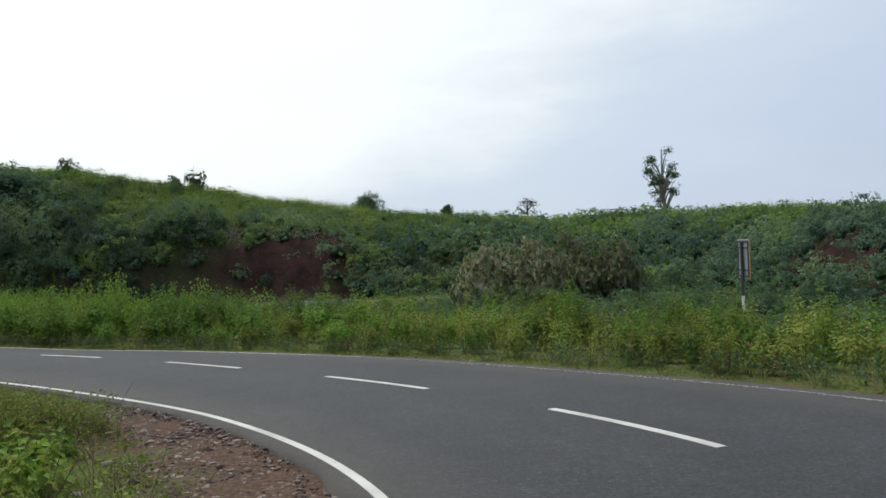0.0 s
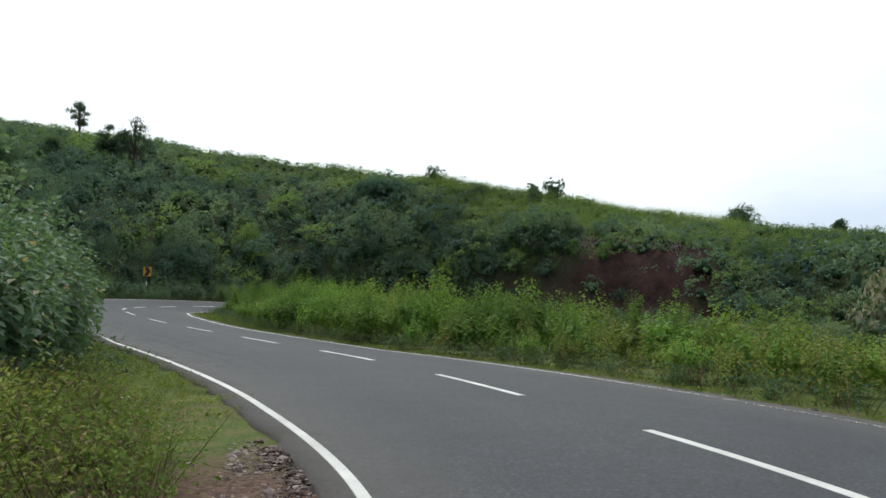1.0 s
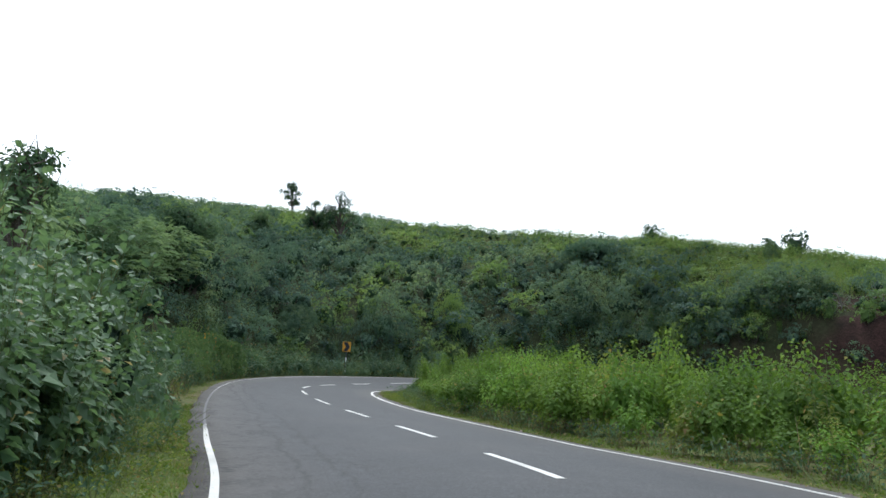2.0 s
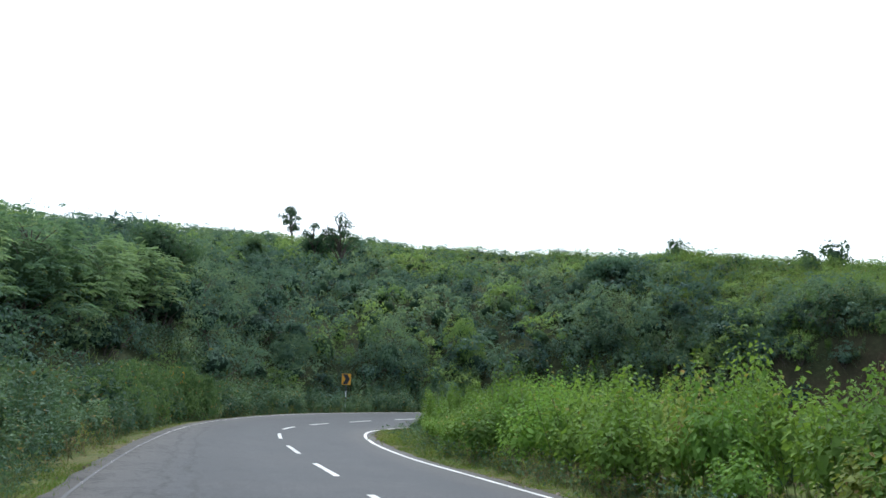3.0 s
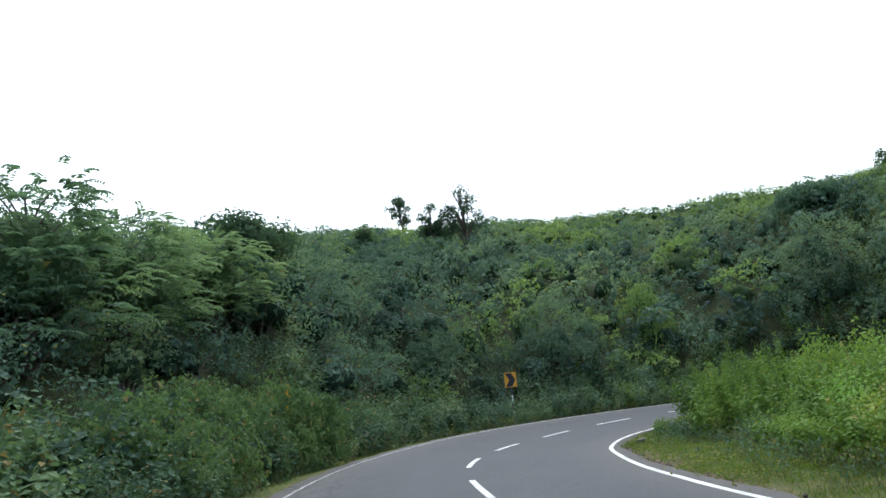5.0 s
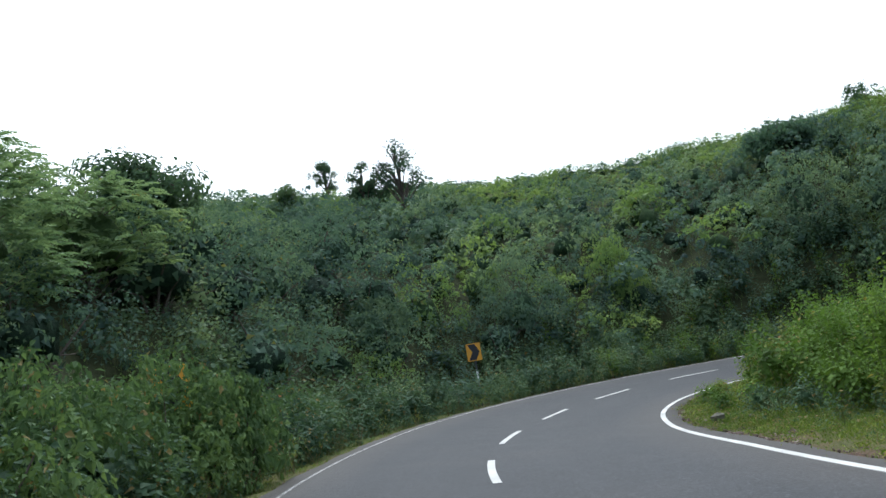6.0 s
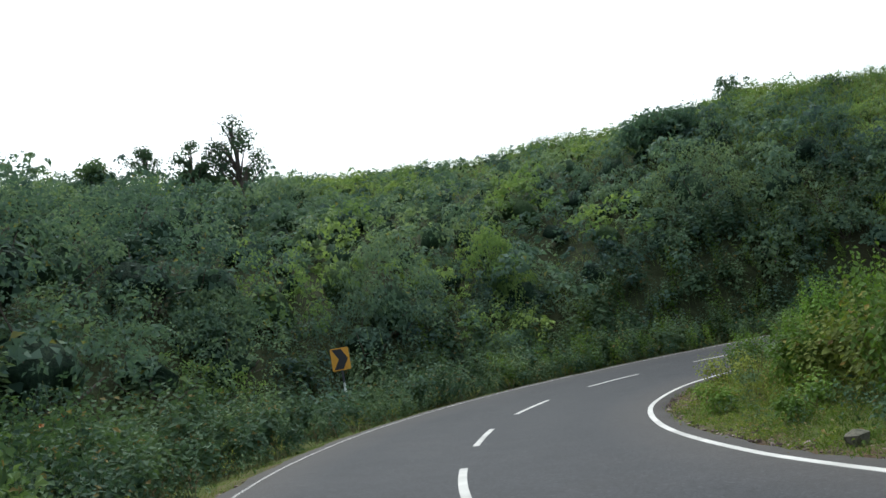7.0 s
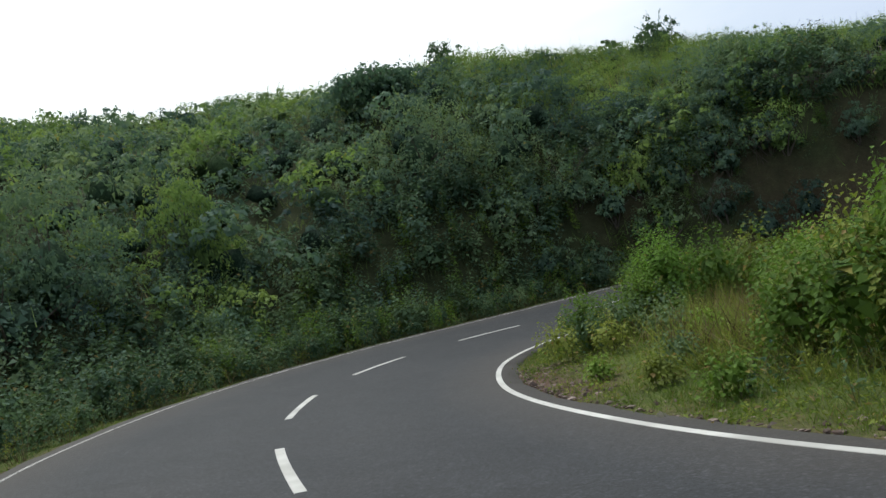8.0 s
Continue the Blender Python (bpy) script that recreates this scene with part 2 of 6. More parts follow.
M_DRY = leaf_material("dry_leaves", (0.120, 0.124, 0.076), (0.255, 0.248, 0.160), (0.420, 0.400, 0.280), (0.10, 0.15, 0.05), 0.25, 0.3, 0.75)
M_GRASS = leaf_material("grass_blades", (0.061, 0.106, 0.020), (0.121, 0.181, 0.028), (0.205, 0.243, 0.049), (0.24, 0.20, 0.09), 0.36, 0.12, 0.7, 0.15)
M_MEADOW = leaf_material("hill_grass", (0.100, 0.165, 0.042), (0.168, 0.255, 0.058), (0.242, 0.320, 0.081), (0.26, 0.23, 0.10), 0.45, 0.05, 0.6)
M_FLOWER = painted("orange_petals", (0.42, 0.17, 0.05), 0.7, 0.05)
M_YELLOWLEAF = painted("yellow_petals", (0.62, 0.48, 0.03), 0.7, 0.05)


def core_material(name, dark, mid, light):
    """The inside of dense foliage, its leaves not modelled: shade painted in as dark colour."""
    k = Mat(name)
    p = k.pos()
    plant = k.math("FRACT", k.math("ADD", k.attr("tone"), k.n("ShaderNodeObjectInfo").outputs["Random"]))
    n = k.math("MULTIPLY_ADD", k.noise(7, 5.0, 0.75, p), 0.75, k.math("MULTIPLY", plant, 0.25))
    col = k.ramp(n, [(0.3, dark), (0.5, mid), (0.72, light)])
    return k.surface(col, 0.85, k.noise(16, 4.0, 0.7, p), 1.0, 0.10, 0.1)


# Dark greens that stand in for the shade deep inside the plants.
M_CORE = core_material("inner_shade", (0.012, 0.024, 0.016), (0.030, 0.056, 0.032), (0.070, 0.118, 0.056))
M_CORE_LIGHT = core_material("light_inner_shade", (0.020, 0.040, 0.018), (0.048, 0.082, 0.032), (0.100, 0.150, 0.054))
M_CORE_WEED = core_material("inner_weed_shade", (0.016, 0.032, 0.012), (0.040, 0.072, 0.024), (0.088, 0.140, 0.042))
M_STEM = bark_material("green_stem", (0.075, 0.095, 0.035), (0.15, 0.17, 0.065))
M_BARK = bark_material("bark", (0.045, 0.036, 0.028), (0.15, 0.125, 0.10))
M_PALE_BARK = bark_material("pale_bark", (0.16, 0.14, 0.12), (0.34, 0.31, 0.28))
M_SIGN_YELLOW = painted("sign_orange_yellow", (0.66, 0.31, 0.016), 0.42, 0.06)
M_SIGN_BLACK = painted("sign_black", (0.018, 0.016, 0.016), 0.45, 0.1)
M_SIGN_BACK = painted("sign_back_grey", (0.40, 0.42, 0.44), 0.45, 0.15, 0.3)
M_POST_WHITE = painted("post_white", (0.78, 0.78, 0.76), 0.55, 0.1)
M_POST_GREY = painted("post_dark_grey", (0.060, 0.062, 0.066), 0.6, 0.2)
M_ROCK = bark_material("mossy_rock", (0.050, 0.056, 0.036), (0.150, 0.138, 0.105))
M_STALK = leaf_material("dry_stalks", (0.110, 0.085, 0.045), (0.190, 0.150, 0.080), (0.300, 0.250, 0.140), (0.10, 0.07, 0.04), 0.2, 0.3, 0.8, 0.1)
M_LITTER = painted("pale_litter", (0.72, 0.70, 0.66), 0.7, 0.1)

# ---------------------------------------------------------------- plan: the road
STEP = 6.0
S_FIRST = -24.0
CENTRE = np.array([
    (1.52, -15.88, -0.14), (2.60, -9.98, -0.15), (3.25, -4.13, -0.17), (3.47, 1.85, -0.20), (2.46, 7.59, -0.26), (-0.33, 12.83, -0.36),
    (-4.31, 17.30, -0.39), (-8.83, 21.23, -0.38), (-13.67, 24.68, -0.38), (-18.65, 27.96, -0.34), (-23.68, 31.27, -0.28), (-28.67, 34.66, -0.15),
    (-33.27, 38.41, -0.04), (-37.15, 43.02, -0.05), (-40.12, 48.21, -0.11), (-42.27, 53.87, -0.17), (-42.78, 59.78, -0.27), (-41.07, 65.50, -0.55),
    (-37.45, 70.24, -0.93), (-32.49, 73.58, -1.16), (-26.78, 75.34, -1.27), (-20.77, 75.29, -1.33), (-15.15, 73.61, -1.35), (-10.23, 70.22, -1.37),
])
BANK_L = np.array([-.049, -.049, -.038, -.018, -.002, .005, .009, .012, .025, .060, .097, .117, .123, .130, .135, .123, .106, .103, .106, .106, .106, .106, .106, .106])
BANK_R = np.array([.059, .059, .047, .024, -.005, -.022, -.031, -.057, -.079, -.080, -.070, -.054, -.067, -.094, -.100, -.110, -.116, -.111, -.103, -.099, -.099, -.099, -.099, -.099])
WIDE_L = np.array([3.36, 3.36, 3.32, 3.28, 3.22, 3.28, 3.56, 3.88, 4.06, 3.98, 3.68, 3.20, 2.85, 2.99, 3.36, 3.52, 3.46, 3.37, 3.32, 3.29, 3.29, 3.29, 3.29, 3.29])
WIDE_R = np.array([3.41, 3.41, 3.38, 3.30, 3.15, 3.03, 2.98, 2.87, 2.85, 2.85, 2.69, 2.79, 3.20, 3.26, 3.20, 3.45, 3.69, 3.65, 3.47, 3.37, 3.37, 3.37, 3.37, 3.37])
S_KNOTS = S_FIRST + STEP * np.arange(len(CENTRE))


def glide(table, s):
    """A smooth curve through evenly spaced knots."""
    table = np.asarray(table, float)
    u = np.clip((np.asarray(s, float) - S_FIRST) / STEP, 0, len(table) - 1.0001)
    i = u.astype(int)
    f = (u - i).reshape(-1, *([1] * (table.ndim - 1)))
    p0, p1, p2, p3 = table[np.maximum(i - 1, 0)], table[i], table[i + 1], table[np.minimum(i + 2, len(table) - 1)]
    return 0.5 * (2 * p1 + (p2 - p0) * f + (2 * p0 - 5 * p1 + 4 * p2 - p3) * f**2 + (3 * p1 - p0 - 3 * p2 + p3) * f**3)


S_ALL = np.arange(S_FIRST, S_KNOTS[-1] - 0.01, 0.5)
C_ALL = glide(CENTRE, S_ALL)
TAN = np.gradient(C_ALL[:, :2], axis=0)
TAN /= np.linalg.norm(TAN, axis=1)[:, None]
LEFT = np.stack([-TAN[:, 1], TAN[:, 0]], 1)
PAVE_L, PAVE_R = 0.28, 0.33  # asphalt beyond the edge lines


def at_s(s):
    """Centre, left normal, and the two banks and widths along the road."""
    s = np.atleast_1d(np.asarray(s, float))
    c = glide(CENTRE, s)
    n = np.stack([np.interp(s, S_ALL, LEFT[:, 0]), np.interp(s, S_ALL, LEFT[:, 1])], 1)
    n /= np.linalg.norm(n, axis=1)[:, None]
    return c, n, np.interp(s, S_KNOTS, BANK_L), np.interp(s, S_KNOTS, BANK_R), glide(WIDE_L, s), glide(WIDE_R, s)


def on_road(s, u):
    """The place on the road's surface at s along it and u to the left of its centre."""
    c, n, bl, br, _, _ = at_s(s)
    u = np.broadcast_to(np.asarray(u, float), (len(c),))
    return np.column_stack([c[:, :2] + n * u[:, None], c[:, 2] + np.where(u > 0, bl * u, -br * u)])


def locate(xy):
    """s, u (to the left) and the road's data for places in plan."""
    xy = np.asarray(xy, float)
    best = np.empty(len(xy), int)
    for k in range(0, len(xy), 20000):
        d = ((xy[k:k + 20000, None, :] - C_ALL[None, ::2, :2]) ** 2).sum(2)
        best[k:k + 20000] = d.argmin(1) * 2
    off = xy - C_ALL[best, :2]
    along = (off * TAN[best]).sum(1)
    u = (off * LEFT[best]).sum(1)
    far = np.hypot(off[:, 0], off[:, 1])
    u = np.where(u >= 0, 1, -1) * np.where(np.abs(along) > 3, far, np.abs(u))
    return S_ALL[best] + np.clip(along, -3, 3), u


# ---------------------------------------------------------------- plan: the hill
HUB = np.array([-25.0, 30.0])
AZ = np.array([-180, -150, -120, -105, -90, -75, -60, -45, -30, -15, 0, 15, 30, 45, 60, 75, 90, 105, 125, 150, 180], float)
RIDGE_R = np.array([95, 95, 90, 85, 80, 73, 73, 73, 71, 67, 65.5, 65, 79, 82, 70, 56, 42.5, 34, 30, 60, 95], float)
RIDGE_Z = np.array([0, 0, 0, 0.5, 2.4, 4.6, 5.7, 7.1, 7.6, 9.2, 12.6, 15.5, 19.1, 22.3, 20.8, 18.3, 16.2, 14.0, 9.0, 2.0, 0], float)
FOOT_R = np.array([60, 60, 55, 50, 48, 48, 50, 52, 52, 49, 48.5, 49, 45.5, 36.6, 24.5, 15.5, 11, 8.6, 7.5, 20, 60], float)


def smooth(a, b, x):
    t = np.clip((x - a) / (b - a), 0, 1)
    return t * t * (3 - 2 * t)


def lumps(x, y, size, seed=0.0):
    """Cheap smooth unevenness, about -1 to 1."""
    a, b = x / size + seed, y / size - seed * 1.7
    return (np.sin(a * 1.3 + np.sin(b * 0.9 + seed)) + np.sin(b * 1.7 + 1.3 * np.sin(a * 0.7)) + 0.5 * np.sin(2.9 * a + 2.1 * b + seed)) / 2.5


def hill_of(x, y):
    """Azimuth round the hub, and how far up the hill from its foot (0) to its ridge (1), with the metres past the foot."""
    dx, dy = x - HUB[0], y - HUB[1]
    az, r = np.degrees(np.arctan2(-dx, dy)), np.hypot(dx, dy)
    rf, rr = np.interp(az, AZ, FOOT_R), np.interp(az, AZ, RIDGE_R)
    return az, (r - rf) / (rr - rf), r - rf, rr, r


def cut_of(az, past):
    """Where the red cutting lies bare: 0 to 1."""
    az = az + 1.5 * np.sin(past * 1.9 + az) + 0.8 * np.sin(past * 4.3)
    a = smooth(-20, -16, az) * (1 - smooth(-7, -2, az)) * smooth(-0.4, 0.6, past) * (1 - smooth(6.0, 7.6, past + 0.8 * np.sin(az * 0.9)))
    b = smooth(-80, -76, az) * (1 - smooth(-68, -64, az)) * smooth(-0.4, 0.6, past) * (1 - smooth(4.0, 5.5, past))
    return np.maximum(a, b)


def ground_z(x, y):
    x, y = np.asarray(x, float), np.asarray(y, float)
    shape = x.shape
    x, y = x.ravel(), y.ravel()
    s, u = locate(np.column_stack([x, y]))
    c, n, bl, br, wl, wr = at_s(s)
    el, er = wl + PAVE_L, wr + PAVE_R
    over = np.where(u > 0, u - el, -u - er)
    uc = np.clip(u, -er, el)
    road_z = c[:, 2] + np.where(uc > 0, bl * uc, -br * uc)
    az, t, past, rr, r = hill_of(x, y)
    inner = -0.9 - 0.55 * smooth(-30, 30, x)
    outer = np.where(u > 0, road_z + 0.15, np.minimum(inner, road_z - 0.1))
    w = smooth(0.3, 14, over)
    z = road_z - 0.05 * smooth(0.0, 0.25, over) + (outer - road_z) * w
    z = np.where(over < 0.02, road_z - 0.06, z + 0.05 * lumps(x, y, 0.55) * smooth(0.3, 1.5, over) + 0.10 * lumps(x, y, 2.3, 2.0) * smooth(1, 5, over))
    power = np.interp(az, [-60, -25, -8, 18, 32, 60, 90], [0.8, 0.7, 0.58, 0.58, 0.75, 0.62, 0.8])
    top = np.interp(az, AZ, RIDGE_Z) - 1.35
    up = np.clip(t, 0, 1) ** power
    rise = (top - z) * up * smooth(-0.02, 0.06, t)
    cliff = np.maximum(smooth(-19, -13, az) * (1 - smooth(0, 8, az)), smooth(-82, -77, az) * (1 - smooth(-67, -62, az)))
    rise = rise + cliff * 1.9 * smooth(0.0, 2.4, past) * (1 - smooth(4, 14, past))
    z = np.where(t > 0, z + np.maximum(rise, 0), z)
    beyond = np.maximum(r - rr, 0)
    z = z - np.minimum(beyond * 0.10, 25) * smooth(0.0, 12, beyond)
    z = z + 0.28 * lumps(x, y, 3.1, 5.0) * smooth(0.02, 0.25, t)
    z = z + cut_of(az, past) * (0.45 * lumps(x, y, 0.8, 9.0) + 0.32 * lumps(x, y, 0.36, 4.0))
    return z.reshape(shape)


# ---------------------------------------------------------------- mesh helpers
def np_mesh(name, v, tris, mats, slots=None, tone=None, shade=False, extra=None):
    me = bpy.data.meshes.new(name)
    v = np.ascontiguousarray(v, np.float32)
    tris = np.ascontiguousarray(tris, np.int32)
    me.vertices.add(len(v))
    me.vertices.foreach_set("co", v.ravel())
    me.loops.add(tris.size)
    me.loops.foreach_set("vertex_index", tris.ravel())
    me.polygons.add(len(tris))
    me.polygons.foreach_set("loop_start", np.arange(0, tris.size, tris.shape[1], dtype=np.int32))
    for m in mats:
        me.materials.append(m)
    if slots is not None:
        me.polygons.foreach_set("material_index", np.ascontiguousarray(slots, np.int32))
    me.polygons.foreach_set("use_smooth", np.full(len(tris), shade) if slots is None else np.asarray(slots) == 2)
    for key, values in ([("tone", tone)] if tone is not None else []) + list((extra or {}).items()):
        me.attributes.new(key, "FLOAT", "POINT").data.foreach_set("value", np.ascontiguousarray(values, np.float32))
    me.update(calc_edges=True)
    return me


def part(name, data, material, parent, label=""):
    """Links a bmesh or a mesh as one object under a thing or a part."""
    if isinstance(data, bmesh.types.BMesh):
        me = bpy.data.meshes.new(name)
        data.to_mesh(me)
        data.free()
        data = me
    if material is not None:
        data.materials.append(material)
    ob = new(name, data)
    ob.parent = parent
    if label:
        ob["label"] = label
    return ob


def thing(name, place, label, category, group="", turn=0.0):
    ob = new(name)
    ob.empty_display_size = 0.2
    ob.matrix_basis = pose(*place, 0, 0, turn)
    return tagged(ob, label, category, group)


class Plant:
    """Gathers leaves and stems as arrays."""

    def __init__(self):
        self.v, self.f, self.m, self.count = [], [], [], 0

    def add(self, v, f, slot):
        self.v.append(v)
        self.f.append(f + self.count)
        self.m.append(np.full(len(f), slot))
        self.count += len(v)

    def leaves(self, p, d, length, width, slot=0, fold=0.18, full=False):
        """Leaves at p along d: diamonds folded along the middle, or longer ovals."""
        n = len(p)
        if not n:
            return
        d = d / np.linalg.norm(d, axis=1)[:, None]
        ref = rng.normal(size=(n, 3)) * 0.35 + [0, 0, 1]
        side = np.cross(d, ref)
        side /= np.linalg.norm(side, axis=1)[:, None] + 1e-9
        up = np.cross(side, d)
        length, width = np.broadcast_to(length, n)[:, None], np.broadcast_to(width, n)[:, None]
        if not full:
            v = np.stack([p, p + d * length * 0.42 + side * width * 0.5 + up * width * fold, p + d * length - up * length * 0.12, p + d * length * 0.42 - side * width * 0.5 + up * width * fold], 1)
            f = np.array([[0, 1, 2], [0, 2, 3]])
        else:
            mid = p + d * length * 0.55
            v = np.stack([p, p + d * length * 0.28 + side * width * 0.42 + up * width * fold, p + d * length * 0.72 + side * width * 0.42 + up * width * fold * 0.8,
                          p + d * length - up * length * 0.1, p + d * length * 0.72 - side * width * 0.42 + up * width * fold * 0.8, p + d * length * 0.28 - side * width * 0.42 + up * width * fold, mid], 1)
            f = np.array([[0, 1, 6], [1, 2, 6], [2, 3, 6], [3, 4, 6], [4, 5, 6], [5, 0, 6]])
        k = v.shape[1]
        self.add(v.reshape(-1, 3), (f[None] + (np.arange(n) * k)[:, None, None]).reshape(-1, 3), slot)

    def blades(self, p, d, length, width, slot=0):
        n = len(p)
        side = np.cross(d, rng.normal(size=(n, 3)))
        side /= np.linalg.norm(side, axis=1)[:, None] + 1e-9
        d = d / np.linalg.norm(d, axis=1)[:, None]
        length = np.broadcast_to(length, n)[:, None]
        v = np.stack([p - side * width * 0.5, p + side * width * 0.5, p + d * length], 1)
        self.add(v.reshape(-1, 3), np.arange(3 * n).reshape(-1, 3), slot)

    def shell(self, p, out, length, width, slot=0, droop=0.6, oval=False, small=False):
        """Leaves at p whose upper sides face along out, hanging a little."""
        n = len(p)
        out = out / (np.linalg.norm(out, axis=1)[:, None] + 1e-9)
        d = rng.normal(0, 1, (n, 3)) - [0, 0, droop]
        d = d - out * (d * out).sum(1)[:, None]
        d /= np.linalg.norm(d, axis=1)[:, None] + 1e-9
        side = np.cross(out, d)
        length, width = np.broadcast_to(length, n)[:, None], np.broadcast_to(width, n)[:, None]
        q = p - d * length * 0.5
        if small:
            v = np.stack([q + d * length * 0.2 + side * width * 0.62, q + d * length * 0.1 - side * width * 0.62, q + d * length * 1.1], 1)
            self.add(v.reshape(-1, 3), np.arange(3 * n).reshape(-1, 3), slot)
            return
        if oval:
            v = np.stack([q, q + d * length * 0.35 + side * width * 0.40 + out * width * 0.1, q + d * length * 0.72 + side * width * 0.5 + out * width * 0.12, q + d * length * 0.97 + side * width * 0.2,
                          q + d * length * 0.97 - side * width * 0.2, q + d * length * 0.72 - side * width * 0.5 + out * width * 0.12, q + d * length * 0.35 - side * width * 0.40 + out * width * 0.1, q + d * length * 0.6 - out * width * 0.06], 1)
            f = np.array([[0, 1, 7], [1, 2, 7], [2, 3, 7], [3, 4, 7], [4, 5, 7], [5, 6, 7], [6, 0, 7]])
            self.add(v.reshape(-1, 3), (f[None] + (np.arange(n) * 8)[:, None, None]).reshape(-1, 3), slot)
            return
        v = np.stack([q, q + d * length * 0.45 + side * width * 0.5 + out * width * 0.16, q + d * length - out * length * 0.18, q + d * length * 0.45 - side * width * 0.5 + out * width * 0.16], 1)
        f = np.array([[0, 1, 2], [0, 2, 3]])
        self.add(v.reshape(-1, 3), (f[None] + (np.arange(n) * 4)[:, None, None]).reshape(-1, 3), slot)

    def tube(self, pts, radii, slot=1, sides=4):
        pts, radii = np.asarray(pts, float), np.asarray(radii, float)
        tangent = np.gradient(pts, axis=0)
        tangent /= np.linalg.norm(tangent, axis=1)[:, None] + 1e-9
        a = np.cross(tangent, [0.31, 0.95, 0.05])
        a /= np.linalg.norm(a, axis=1)[:, None] + 1e-9
        b = np.cross(tangent, a)
        th = np.arange(sides) * 2 * np.pi / sides
        ring = pts[:, None] + radii[:, None, None] * (a[:, None] * np.cos(th)[None, :, None] + b[:, None] * np.sin(th)[None, :, None])
        i, j = np.meshgrid(np.arange(len(pts) - 1), np.arange(sides), indexing="ij")
        q = np.stack([i * sides + j, i * sides + (j + 1) % sides, (i + 1) * sides + (j + 1) % sides, (i + 1) * sides + j], -1).reshape(-1, 4)
        self.add(ring.reshape(-1, 3), np.concatenate([q[:, [0, 1, 2]], q[:, [0, 2, 3]]]), slot)

    def done(self):
        return np.concatenate(self.v), np.concatenate(self.f), np.concatenate(self.m)


rng = np.random.default_rng(7)


def stamp(plants, places, scale, tone, lean=0.08, flat=None):
    """Many plants as one set of arrays: each turned, tilted and scaled on its own."""
    which = rng.integers(0, len(plants), len(places))
    out_v, out_f, out_m, out_t, base = [], [], [], [], 0
    for k, (v, f, m) in enumerate(plants):
        sel = np.where(which == k)[0]
        if not len(sel):
            continue
        a = rng.uniform(0, 2 * np.pi, len(sel))
        c, s = np.cos(a)[:, None], np.sin(a)[:, None]
        sc = scale[sel][:, None]
        zz = v[None, :, 2] * sc * (1 if flat is None else flat[sel][:, None])
        x = (v[None, :, 0] * c - v[None, :, 1] * s) * sc + zz * rng.normal(0, lean, (len(sel), 1))
        y = (v[None, :, 0] * s + v[None, :, 1] * c) * sc + zz * rng.normal(0, lean, (len(sel), 1))
        w = np.stack([x, y, zz], -1) + places[sel][:, None, :]
        out_v.append(w.reshape(-1, 3))
        out_f.append((f[None] + (np.arange(len(sel)) * len(v))[:, None, None]).reshape(-1, 3) + base)
        out_m.append(np.tile(m, len(sel)))
        out_t.append(np.repeat(tone[sel], len(v)))
        base += len(sel) * len(v)
    return np.concatenate(out_v), np.concatenate(out_f), np.concatenate(out_m), np.concatenate(out_t)


def stuff(name, arrays, mats, label, category):
    v, f, m, t = arrays
    ob = new(name, np_mesh(name, v, f, mats, m, t))
    return tagged(ob, label, category, kind="stuff")


def on_ground(xy, sink=0.0):
    return np.column_stack([xy, ground_z(xy[:, 0], xy[:, 1]) - sink])


def verge(s, over, side):
    """Places in plan at s along the road, over metres past its asphalt, on the left (1) or right (-1)."""
    c, n, _, _, wl, wr = at_s(s)
    u = (wl + PAVE_L + over) if side > 0 else -(wr + PAVE_R + over)
    return c[:, :2] + n * u[:, None]


